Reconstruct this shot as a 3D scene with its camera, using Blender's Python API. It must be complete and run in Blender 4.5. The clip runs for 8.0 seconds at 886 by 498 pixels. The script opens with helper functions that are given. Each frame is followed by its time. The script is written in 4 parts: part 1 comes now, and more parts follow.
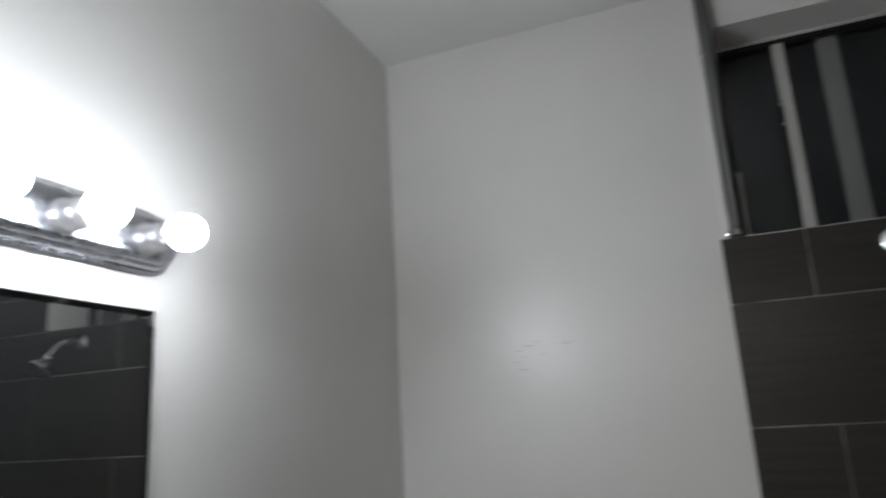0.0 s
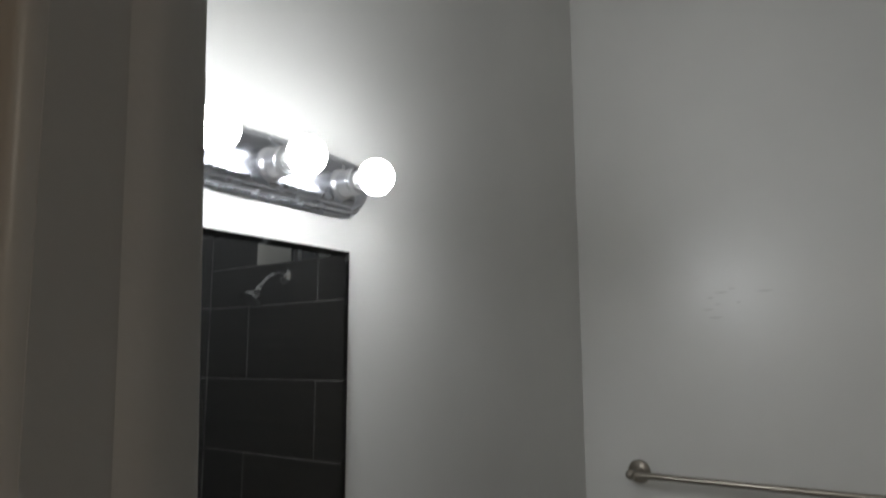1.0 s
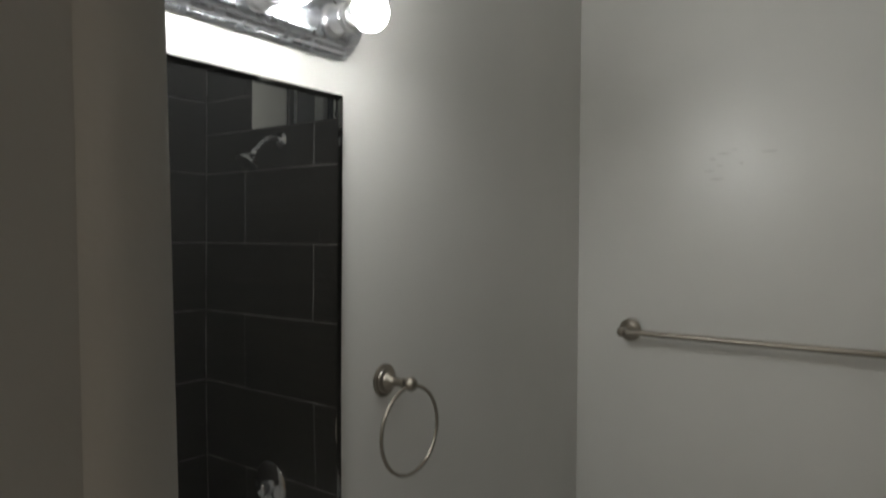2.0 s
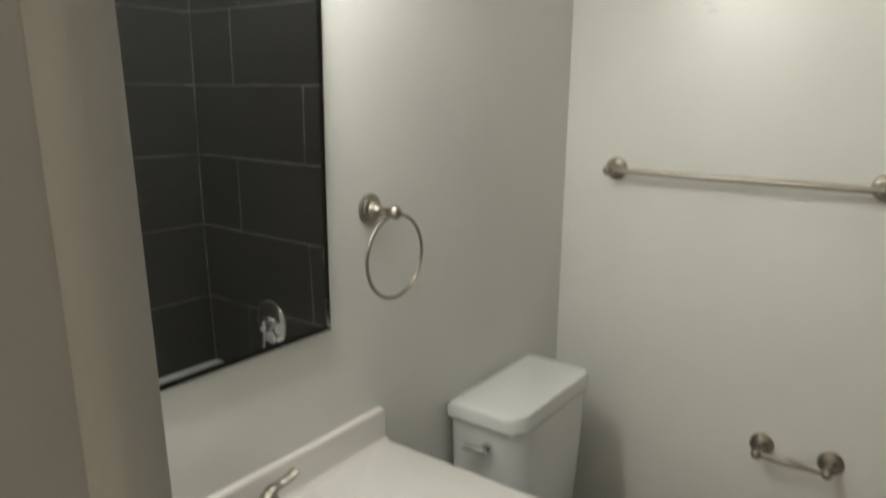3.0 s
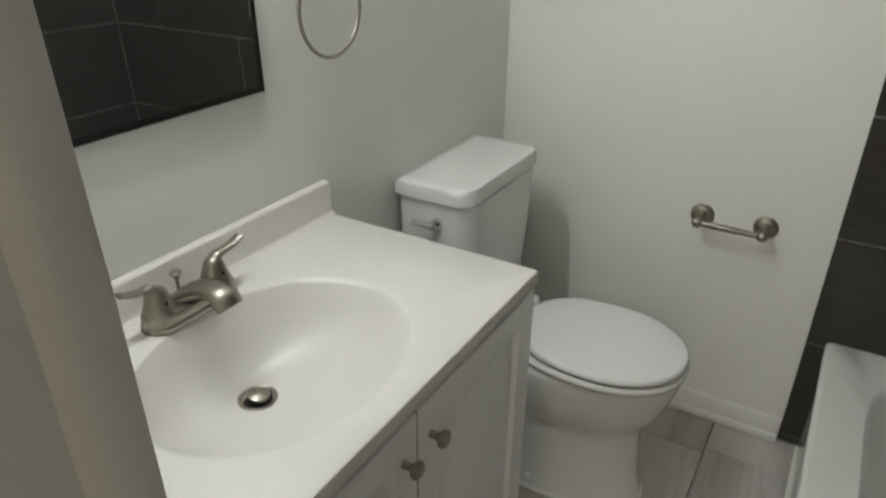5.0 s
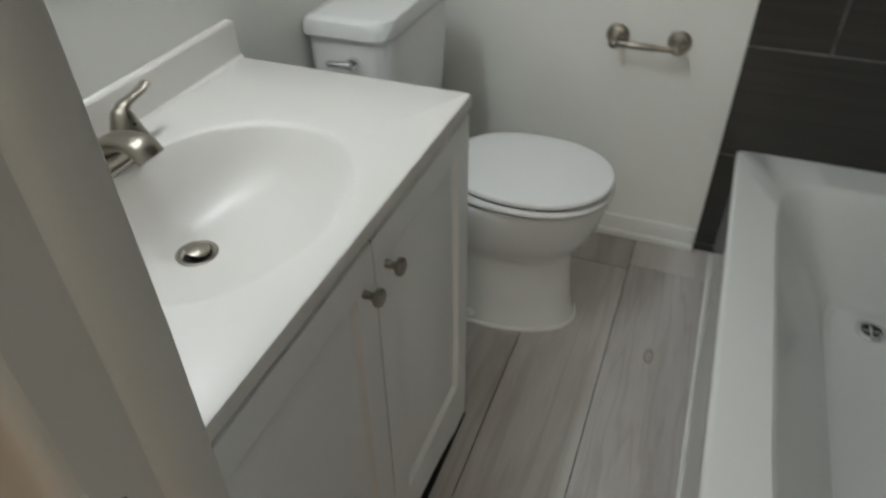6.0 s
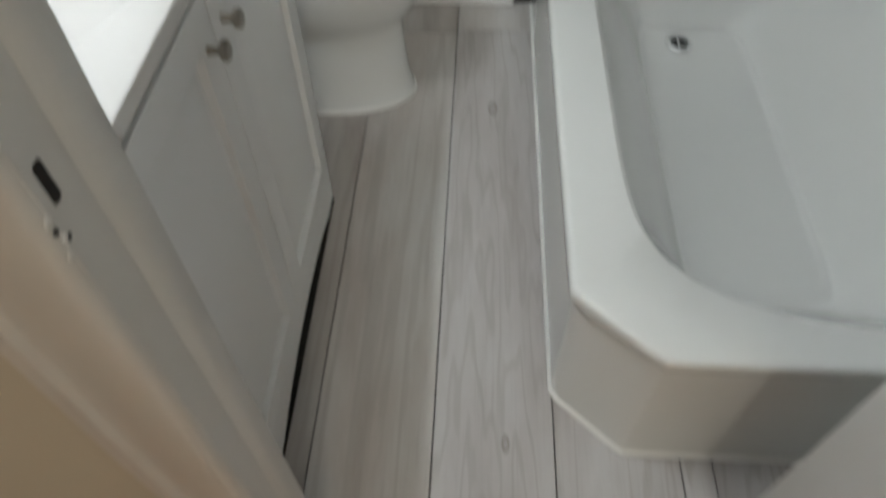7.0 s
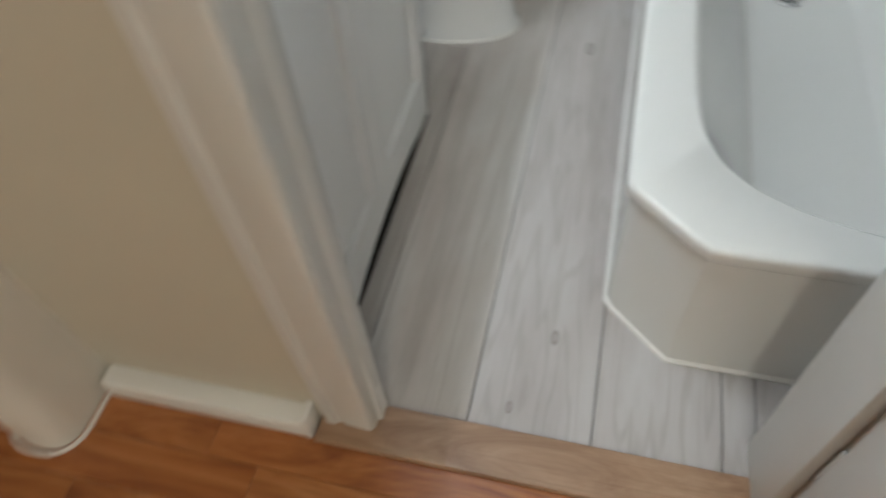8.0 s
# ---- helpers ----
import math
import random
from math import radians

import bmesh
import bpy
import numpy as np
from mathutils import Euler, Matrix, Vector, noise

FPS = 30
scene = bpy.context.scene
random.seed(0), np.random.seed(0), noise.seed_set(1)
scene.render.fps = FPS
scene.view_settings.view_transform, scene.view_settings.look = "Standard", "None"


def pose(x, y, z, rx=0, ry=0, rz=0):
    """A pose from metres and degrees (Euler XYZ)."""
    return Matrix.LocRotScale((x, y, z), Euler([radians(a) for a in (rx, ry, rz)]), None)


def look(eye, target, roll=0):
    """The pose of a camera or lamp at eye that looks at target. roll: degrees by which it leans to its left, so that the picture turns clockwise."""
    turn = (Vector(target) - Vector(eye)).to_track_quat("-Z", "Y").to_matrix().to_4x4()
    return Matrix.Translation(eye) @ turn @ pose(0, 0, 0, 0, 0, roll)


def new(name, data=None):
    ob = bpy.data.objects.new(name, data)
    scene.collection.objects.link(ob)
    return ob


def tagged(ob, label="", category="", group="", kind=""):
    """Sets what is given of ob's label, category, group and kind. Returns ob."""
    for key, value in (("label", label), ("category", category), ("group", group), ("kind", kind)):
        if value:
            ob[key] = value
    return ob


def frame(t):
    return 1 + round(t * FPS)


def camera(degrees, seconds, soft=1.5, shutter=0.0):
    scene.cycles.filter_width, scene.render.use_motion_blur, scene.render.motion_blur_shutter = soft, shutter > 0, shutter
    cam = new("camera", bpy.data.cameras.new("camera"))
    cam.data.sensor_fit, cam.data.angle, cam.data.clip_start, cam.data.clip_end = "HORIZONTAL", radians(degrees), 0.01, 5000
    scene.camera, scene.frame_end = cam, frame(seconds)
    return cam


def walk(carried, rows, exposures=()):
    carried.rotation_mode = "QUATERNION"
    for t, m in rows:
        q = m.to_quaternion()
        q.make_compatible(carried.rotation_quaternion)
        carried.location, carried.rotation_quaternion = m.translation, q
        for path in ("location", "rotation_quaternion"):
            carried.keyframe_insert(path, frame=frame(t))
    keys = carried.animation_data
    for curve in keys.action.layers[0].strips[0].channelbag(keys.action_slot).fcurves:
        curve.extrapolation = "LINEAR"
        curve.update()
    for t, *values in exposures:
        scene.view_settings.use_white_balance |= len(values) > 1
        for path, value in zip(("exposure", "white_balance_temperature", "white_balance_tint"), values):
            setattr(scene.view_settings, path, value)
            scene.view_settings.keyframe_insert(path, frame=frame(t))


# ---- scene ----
cam = camera(65.3, 8.0, soft=2.0, shutter=0.6)
PATH = [
    (0, (0.826, -0.153, 1.512), (0.128, 1.660, 1.986), -3.4),
    (0.5, (0.824, -0.164, 1.503), (-0.199, 1.496, 1.973), -1.9),
    (1, (0.811, -0.146, 1.525), (-0.355, 1.453, 1.838), -0.2),
    (1.5, (0.801, -0.130, 1.503), (-0.373, 1.481, 1.667), 0.6),
    (1.7, (0.800, -0.127, 1.489), (-0.377, 1.485, 1.570), 0.7),
    (2.8, (0.815, -0.111, 1.438), (-0.337, 1.489, 1.105), 0.2),
    (3, (0.837, -0.125, 1.430), (-0.305, 1.456, 0.989), 0.6),
    (3.5, (0.829, -0.118, 1.379), (-0.242, 1.463, 0.785), 0.7),
    (4, (0.824, -0.114, 1.348), (-0.199, 1.448, 0.632), 0.6),
    (4.2, (0.822, -0.106, 1.331), (-0.183, 1.454, 0.586), 0.5),
    (5.3, (0.815, -0.113, 1.299), (-0.045, 1.398, 0.307), 0.2),
    (5.5, (0.804, -0.120, 1.284), (-0.010, 1.376, 0.235), -0.2),
    (6, (0.776, -0.134, 1.246), (0.195, 1.327, 0.010), -0.8),
    (6.2, (0.770, -0.156, 1.231), (0.260, 1.316, -0.024), -2.5),
    (6.5, (0.768, -0.177, 1.213), (0.420, 1.237, -0.158), -4.6),
    (6.8, (0.765, -0.208, 1.171), (0.627, 1.145, -0.293), -1.4),
    (7, (0.757, -0.235, 1.166), (0.687, 0.987, -0.415), -0.6),
    (7.5, (0.756, -0.290, 1.146), (0.764, 0.822, -0.516), 1.2),
    (8, (0.839, -0.432, 1.139), (0.480, 0.732, -0.447), -4.9),
]
# stops, kelvin, tint
EXPOSURES = [
    (0.0, -1.8, 5980, 11), (0.6, -2.2, 6100, 10), (1.7, -2.35, 6350, 9), (2.8, -1.12, 6850, 4), (3.5, -0.88, 6850, 4), (4.2, -0.83, 6730, 4), (5.5, -0.88, 6220, 4), (6.5, -0.68, 6030, 4), (7.2, -0.22, 5920, 5), (8.0, 0.04, 5830, 5),
]
walk(cam, [(t, look(eye, target, roll)) for t, eye, target, roll in PATH], EXPOSURES)

# ---- world and lights ----
world = bpy.data.worlds.new("night")
world.use_nodes = True
world.node_tree.nodes["Background"].inputs["Color"].default_value = (0.010, 0.013, 0.022, 1)
world.node_tree.nodes["Background"].inputs["Strength"].default_value = 0.4
scene.world = world

BULB_POWER = 350.0
HALL_POWER = 38.0

# ---- plan, in metres ----
BACK = 1.6            # painted face of the back wall
RIGHT = 1.685         # tiled face of the right wall
CEIL = 2.57
FRONT_IN, FRONT_OUT = 0.046, -0.025   # bathroom and hall faces of the door wall
DOOR_L, DOOR_R, DOOR_H = 0.5570, 1.186, 2.03
LAMP_X, LAMP_Y = 1.20, -2.7   # ceiling lamp of the hall
HALL_END = -3.5        # far wall of the hall
LEAN = -0.034         # the wall end behind the latch jamb is out of plumb, metres a metre
RIGHT_IN = 0.100      # bathroom face of the door wall beside the tub
TILE_X = 0.868        # where the tiling begins on the back wall
TILE_TOP = 1.888
COUNTER = 0.768
VAN_Y0, VAN_Y1 = 0.05, 0.818


# ---- materials ----
def rgb(c):
    return (c[0], c[1], c[2], 1)


def material(name, color, rough=0.5, metal=0.0, spec=0.5):
    m = bpy.data.materials.new(name)
    m.use_nodes = True
    b = m.node_tree.nodes["Principled BSDF"]
    b.inputs["Base Color"].default_value = rgb(color)
    b.inputs["Roughness"].default_value = rough
    b.inputs["Metallic"].default_value = metal
    b.inputs["Specular IOR Level"].default_value = spec
    return m, m.node_tree.nodes, m.node_tree.links, b


def node(nodes, kind, **values):
    n = nodes.new(kind)
    for k, v in values.items():
        n.inputs[k.replace("_", " ")].default_value = v
    return n


def coords(nodes, links, scale, per_object=False):
    """Object coordinates, scaled; moved by a random step for each object where asked."""
    tc = nodes.new("ShaderNodeTexCoord")
    mp = nodes.new("ShaderNodeMapping")
    mp.inputs["Scale"].default_value = scale
    links.new(tc.outputs["Object"], mp.inputs["Vector"])
    if per_object:
        info = nodes.new("ShaderNodeObjectInfo")
        mul = nodes.new("ShaderNodeVectorMath")
        mul.operation = "SCALE"
        mul.inputs[0].default_value = (37.0, 53.0, 29.0)
        links.new(info.outputs["Random"], mul.inputs["Scale"])
        links.new(mul.outputs["Vector"], mp.inputs["Location"])
    return mp.outputs["Vector"]


def ramp(nodes, links, fac, stops):
    r = nodes.new("ShaderNodeValToRGB")
    e = r.color_ramp.elements
    while len(e) < len(stops):
        e.new(0.5)
    for el, (p, c) in zip(e, stops):
        el.position, el.color = p, rgb(c)
    links.new(fac, r.inputs["Fac"])
    return r.outputs["Color"]


def mix(nodes, links, fac, a, b, blend="MIX"):
    m = nodes.new("ShaderNodeMix")
    m.data_type, m.blend_type = "RGBA", blend
    for sock, v in ((m.inputs[0], fac), (m.inputs[6], a), (m.inputs[7], b)):
        if isinstance(v, (int, float)):
            sock.default_value = v
        elif isinstance(v, tuple):
            sock.default_value = rgb(v)
        else:
            links.new(v, sock)
    return m.outputs[2]


def bump(nodes, links, height, bsdf, strength, distance=0.002):
    b = nodes.new("ShaderNodeBump")
    b.inputs["Strength"].default_value = strength
    b.inputs["Distance"].default_value = distance
    links.new(height, b.inputs["Height"])
    links.new(b.outputs["Normal"], bsdf.inputs["Normal"])


def paint(name, color, rough, relief=0.25, spread=0.05):
    """Rolled wall or brushed trim paint: faint mottling, orange-peel relief."""
    m, n, l, b = material(name, color, rough)
    big = node(n, "ShaderNodeTexNoise", Scale=2.2, Detail=4.0)
    l.new(coords(n, l, (1, 1, 1)), big.inputs["Vector"])
    dark = tuple(c * (1 - spread) for c in color)
    light = tuple(min(1, c * (1 + spread * 0.5)) for c in color)
    l.new(ramp(n, l, big.outputs["Fac"], [(0.3, dark), (0.7, light)]), b.inputs["Base Color"])
    fine = node(n, "ShaderNodeTexNoise", Scale=240.0, Detail=3.0)
    l.new(coords(n, l, (1, 1, 1)), fine.inputs["Vector"])
    mid = node(n, "ShaderNodeTexNoise", Scale=9.0, Detail=2.0)
    l.new(coords(n, l, (1, 1, 1)), mid.inputs["Vector"])
    add = n.new("ShaderNodeMath")
    add.operation = "MULTIPLY_ADD"
    add.inputs[1].default_value = 2.5
    l.new(mid.outputs["Fac"], add.inputs[0])
    l.new(fine.outputs["Fac"], add.inputs[2])
    bump(n, l, add.outputs["Value"], b, relief, 0.0008)
    r = n.new("ShaderNodeMapRange")
    r.inputs["To Min"].default_value, r.inputs["To Max"].default_value = rough - 0.06, rough + 0.08
    l.new(big.outputs["Fac"], r.inputs["Value"])
    l.new(r.outputs["Result"], b.inputs["Roughness"])
    return m


def glaze(name, color, rough, stain=(0.7, 0.68, 0.62), amount=0.08):
    """Glossy white ware: enamel, porcelain, cast marble."""
    m, n, l, b = material(name, color, rough)
    t = node(n, "ShaderNodeTexNoise", Scale=5.0, Detail=5.0)
    l.new(coords(n, l, (1, 1, 1)), t.inputs["Vector"])
    f = n.new("ShaderNodeMath")
    f.operation = "MULTIPLY"
    f.inputs[1].default_value = amount
    l.new(t.outputs["Fac"], f.inputs[0])
    l.new(mix(n, l, f.outputs["Value"], color, stain), b.inputs["Base Color"])
    b.inputs["Coat Weight"].default_value = 0.3 if rough < 0.2 else 0.0
    b.inputs["Coat Roughness"].default_value = rough * 0.6
    fine = node(n, "ShaderNodeTexNoise", Scale=60.0, Detail=2.0)
    l.new(coords(n, l, (1, 1, 1)), fine.inputs["Vector"])
    bump(n, l, fine.outputs["Fac"], b, 0.03, 0.001)
    return m


def metal(name, color, rough, brushed=True):
    m, n, l, b = material(name, color, rough, 1.0)
    t = node(n, "ShaderNodeTexNoise", Scale=1.0, Detail=3.0)
    l.new(coords(n, l, (40, 40, 40)), t.inputs["Vector"])
    r = n.new("ShaderNodeMapRange")
    r.inputs["To Min"].default_value, r.inputs["To Max"].default_value = rough * 0.9, rough * 1.12
    l.new(t.outputs["Fac"], r.inputs["Value"])
    l.new(r.outputs["Result"], b.inputs["Roughness"])
    if brushed:
        b.inputs["Anisotropic"].default_value = 0.3
    return m


WALL = paint("wall_paint", (0.80, 0.79, 0.755), 0.32, 0.30)
CEILING = paint("ceiling_paint", (0.84, 0.835, 0.815), 0.75, 0.35)
SCAR = paint("spackle", (0.66, 0.645, 0.61), 0.5, 0.4)
BASE = paint("baseboard_paint", (0.80, 0.795, 0.775), 0.32, 0.15)
TRIM = paint("trim_paint", (0.65, 0.64, 0.61), 0.30, 0.18)
HALL = paint("hall_paint", (0.575, 0.54, 0.45), 0.55, 0.25)
POST = paint("post_paint", (0.74, 0.71, 0.65), 0.42, 0.25)
CABINET = paint("cabinet_paint", (0.87, 0.87, 0.86), 0.34, 0.06, 0.03)
PORCELAIN = glaze("porcelain", (0.80, 0.80, 0.79), 0.10)
SEAT = glaze("seat_plastic", (0.80, 0.80, 0.80), 0.12)
ENAMEL = glaze("tub_enamel", (0.735, 0.735, 0.715), 0.10)
MARBLE = glaze("cast_marble", (0.72, 0.692, 0.665), 0.30, (0.74, 0.70, 0.62), 0.14)
CAULK = paint("caulk", (0.78, 0.77, 0.74), 0.5, 0.3)
NICKEL = metal("brushed_nickel", (0.34, 0.31, 0.265), 0.35)
CHROME = metal("chrome", (0.80, 0.80, 0.81), 0.09, False)
DARK_CHROME = metal("dark_chrome", (0.20, 0.20, 0.20), 0.22, False)
BAR_METAL = metal("light_bar_metal", (0.66, 0.68, 0.73), 0.27)
SOCKET_METAL = metal("socket_metal", (0.80, 0.80, 0.82), 0.34)
DARK = material("dark_hole", (0.012, 0.011, 0.010), 0.8)[0]
NIGHT = material("night_outside", (0.030, 0.034, 0.050), 0.9)[0]
# near-black, paints shade into the vanity's toe recess and door gap
SHADE = material("near_black_shade", (0.022, 0.019, 0.016), 0.85)[0]
MIRROR = material("mirror_silver", (0.92, 0.94, 0.95), 0.010, 0.986)[0]   # a little diffuse, which veils the reflection
BEVEL_GLASS = material("mirror_bevel", (0.62, 0.65, 0.66), 0.05, 1.0)[0]
MIRROR_EDGE = material("mirror_edge", (0.018, 0.019, 0.019), 0.25)[0]
COLLAR = material("bulb_plastic", (0.78, 0.78, 0.76), 0.4)[0]
STILE_VINYL = paint("stile_vinyl", (0.58, 0.575, 0.54), 0.45, 0.05)
WHITE_VINYL = paint("window_vinyl", (0.62, 0.61, 0.56), 0.4, 0.05)

GLOW, gn, gl, gb = material("lit_bulb", (0.9, 0.9, 0.9), 0.4)
gb.inputs["Emission Color"].default_value = (0.99, 0.99, 0.98, 1)
gb.inputs["Emission Strength"].default_value = BULB_POWER
HALL_GLOW, gn, gl, gb = material("hall_lamp_glass", (0.9, 0.85, 0.75), 0.4)
gb.inputs["Emission Color"].default_value = (1.0, 0.90, 0.74, 1)
gb.inputs["Emission Strength"].default_value = HALL_POWER

GLASS, gn, gl, gb = material("window_glass", (0.82, 0.84, 0.84), 0.03)
gb.inputs["Transmission Weight"].default_value = 1.0
gb.inputs["IOR"].default_value = 1.5


def tile_material():
    m, n, l, b = material("charcoal_tile", (0.03, 0.028, 0.025), 0.34)
    v = coords(n, l, (2.2, 2.2, 70.0), True)
    t = node(n, "ShaderNodeTexNoise", Scale=1.0, Detail=6.0, Roughness=0.65)
    l.new(v, t.inputs["Vector"])
    streak = ramp(n, l, t.outputs["Fac"], [(0.32, (0.020, 0.019, 0.017)), (0.55, (0.040, 0.037, 0.032)), (0.75, (0.072, 0.065, 0.055))])
    big = node(n, "ShaderNodeTexNoise", Scale=3.0, Detail=3.0)
    l.new(coords(n, l, (1, 1, 1), True), big.inputs["Vector"])
    l.new(mix(n, l, big.outputs["Fac"], streak, (0.030, 0.027, 0.023)), b.inputs["Base Color"])
    r = n.new("ShaderNodeMapRange")
    r.inputs["To Min"].default_value, r.inputs["To Max"].default_value = 0.26, 0.44
    l.new(t.outputs["Fac"], r.inputs["Value"])
    l.new(r.outputs["Result"], b.inputs["Roughness"])
    bump(n, l, t.outputs["Fac"], b, 0.12, 0.001)
    return m


def grout_material():
    m, n, l, b = material("grout", (0.34, 0.33, 0.30), 0.9)
    t = node(n, "ShaderNodeTexNoise", Scale=14.0, Detail=5.0)
    l.new(coords(n, l, (1, 1, 1)), t.inputs["Vector"])
    l.new(ramp(n, l, t.outputs["Fac"], [(0.35, (0.10, 0.097, 0.088)), (0.65, (0.30, 0.29, 0.27))]), b.inputs["Base Color"])
    return m


def plank_material(name, tones, rings_across, ring_count, ring_amount):
    """Whitewashed grey wood print, grain along y."""
    m, n, l, b = material(name, tones[1], 0.42)
    big = node(n, "ShaderNodeTexNoise", Scale=1.0, Detail=5.0, Roughness=0.6)
    l.new(coords(n, l, (7.0, 1.6, 1), True), big.inputs["Vector"])
    warp = node(n, "ShaderNodeTexNoise", Scale=1.0, Detail=3.0)
    l.new(coords(n, l, (rings_across, 0.95, 1), True), warp.inputs["Vector"])
    rings = n.new("ShaderNodeMath")
    rings.operation = "MULTIPLY"
    rings.inputs[1].default_value = ring_count
    l.new(warp.outputs["Fac"], rings.inputs[0])
    sine = n.new("ShaderNodeMath")
    sine.operation = "SINE"
    l.new(rings.outputs["Value"], sine.inputs[0])
    fine = node(n, "ShaderNodeTexNoise", Scale=1.0, Detail=6.0, Roughness=0.7)
    l.new(coords(n, l, (120.0, 4.0, 1), True), fine.inputs["Vector"])
    base = ramp(n, l, big.outputs["Fac"], [(0.30, tones[0]), (0.47, tones[1]), (0.68, tones[2])])
    ringfac = n.new("ShaderNodeMapRange")
    ringfac.inputs["From Min"].default_value, ringfac.inputs["From Max"].default_value = 0.45, 1.0
    ringfac.inputs["To Max"].default_value = ring_amount
    l.new(sine.outputs["Value"], ringfac.inputs["Value"])
    a = mix(n, l, ringfac.outputs["Result"], base, (0.30, 0.265, 0.235))
    finefac = n.new("ShaderNodeMapRange")
    finefac.inputs["From Min"].default_value, finefac.inputs["From Max"].default_value = 0.52, 0.78
    finefac.inputs["To Max"].default_value = 0.34
    l.new(fine.outputs["Fac"], finefac.inputs["Value"])
    c = mix(n, l, finefac.outputs["Result"], a, (0.27, 0.24, 0.22))
    info = n.new("ShaderNodeObjectInfo")
    tone = ramp(n, l, info.outputs["Random"], [(0.0, (0.95, 0.94, 0.93)), (1.0, (1.0, 1.0, 1.0))])
    color = mix(n, l, 1.0, c, tone, "MULTIPLY")
    geo = n.new("ShaderNodeNewGeometry")
    for kx, ky, size in ((0.836, 0.240, 0.018), (0.808, 1.120, 0.024), (0.776, 0.085, 0.011)):
        off = n.new("ShaderNodeVectorMath")
        off.operation = "SUBTRACT"
        off.inputs[1].default_value = (kx, ky, 0)
        l.new(geo.outputs["Position"], off.inputs[0])
        squash = n.new("ShaderNodeVectorMath")
        squash.operation = "MULTIPLY"
        squash.inputs[1].default_value = (1.0 / size, 0.45 / size, 0)
        l.new(off.outputs["Vector"], squash.inputs[0])
        wob = n.new("ShaderNodeVectorMath")
        wob.operation = "LENGTH"
        l.new(squash.outputs["Vector"], wob.inputs[0])
        jig = n.new("ShaderNodeMath")
        jig.operation = "MULTIPLY_ADD"
        jig.inputs[1].default_value = 0.9
        l.new(warp.outputs["Fac"], jig.inputs[0])
        l.new(wob.outputs["Value"], jig.inputs[2])
        knot = ramp(n, l, jig.outputs["Value"], [(0.42, (0.62, 0.62, 0.62)), (0.60, (0.25, 0.25, 0.25)), (0.78, (0.85, 0.85, 0.85)), (0.98, (0.0, 0.0, 0.0))])
        color = mix(n, l, knot, color, (0.24, 0.205, 0.18))
    l.new(color, b.inputs["Base Color"])
    bump(n, l, fine.outputs["Fac"], b, 0.12, 0.0008)
    return m


def oak_material(name, tones, along, fine_scale=90.0):
    m, n, l, b = material(name, tones[1], 0.30)
    s = (2.2, 11.0, 11.0) if along == "x" else (11.0, 2.2, 11.0)
    big = node(n, "ShaderNodeTexNoise", Scale=1.0, Detail=6.0, Roughness=0.65, Distortion=2.8)
    l.new(coords(n, l, s, True), big.inputs["Vector"])
    f = (4.0, fine_scale * 2, fine_scale) if along == "x" else (fine_scale * 2, 4.0, fine_scale)
    fine = node(n, "ShaderNodeTexNoise", Scale=1.0, Detail=4.0)
    l.new(coords(n, l, f, True), fine.inputs["Vector"])
    base = ramp(n, l, big.outputs["Fac"], [(0.30, tones[0]), (0.52, tones[1]), (0.75, tones[2])])
    ff = n.new("ShaderNodeMapRange")
    ff.inputs["From Min"].default_value, ff.inputs["From Max"].default_value = 0.5, 0.8
    ff.inputs["To Max"].default_value = 0.5
    l.new(fine.outputs["Fac"], ff.inputs["Value"])
    c = mix(n, l, ff.outputs["Result"], base, tones[0])
    info = n.new("ShaderNodeObjectInfo")
    tone = ramp(n, l, info.outputs["Random"], [(0.0, (0.84, 0.80, 0.75)), (0.5, (1, 1, 1)), (1.0, (1.0, 0.94, 0.87))])
    l.new(mix(n, l, 1.0, c, tone, "MULTIPLY"), b.inputs["Base Color"])
    bump(n, l, fine.outputs["Fac"], b, 0.10, 0.0008)
    return m


TILE = tile_material()
GROUT = grout_material()
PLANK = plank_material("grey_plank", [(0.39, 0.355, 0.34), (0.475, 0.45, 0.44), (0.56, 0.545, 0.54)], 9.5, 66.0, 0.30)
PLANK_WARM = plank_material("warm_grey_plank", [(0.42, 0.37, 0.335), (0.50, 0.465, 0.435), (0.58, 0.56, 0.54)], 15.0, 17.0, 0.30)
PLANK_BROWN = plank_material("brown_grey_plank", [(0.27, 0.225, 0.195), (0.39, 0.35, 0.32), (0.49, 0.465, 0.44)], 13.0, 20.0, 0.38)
OAK = oak_material("oak_floor", [(0.19, 0.056, 0.016), (0.38, 0.145, 0.043), (0.52, 0.245, 0.090)], "x")
THRESHOLD = oak_material("threshold_oak", [(0.23, 0.135, 0.082), (0.38, 0.255, 0.17), (0.50, 0.37, 0.265)], "x")


# ---- building helpers ----
ORIGIN = {}


def thing(name, at, label, category, group="", kind=""):
    """An empty at the base of a thing that has parts."""
    ob = new(name)
    ob.empty_display_size = 0.05
    ob.location = at
    ORIGIN[ob.name] = Vector(at)
    return tagged(ob, label, category, group, kind)


def smooth(me, degrees=35):
    bm = bmesh.new()
    bm.from_mesh(me)
    limit = radians(degrees)
    for f in bm.faces:
        f.smooth = True
    for e in bm.edges:
        e.smooth = len(e.link_faces) == 2 and e.calc_face_angle(0) < limit
    bm.to_mesh(me)
    bm.free()


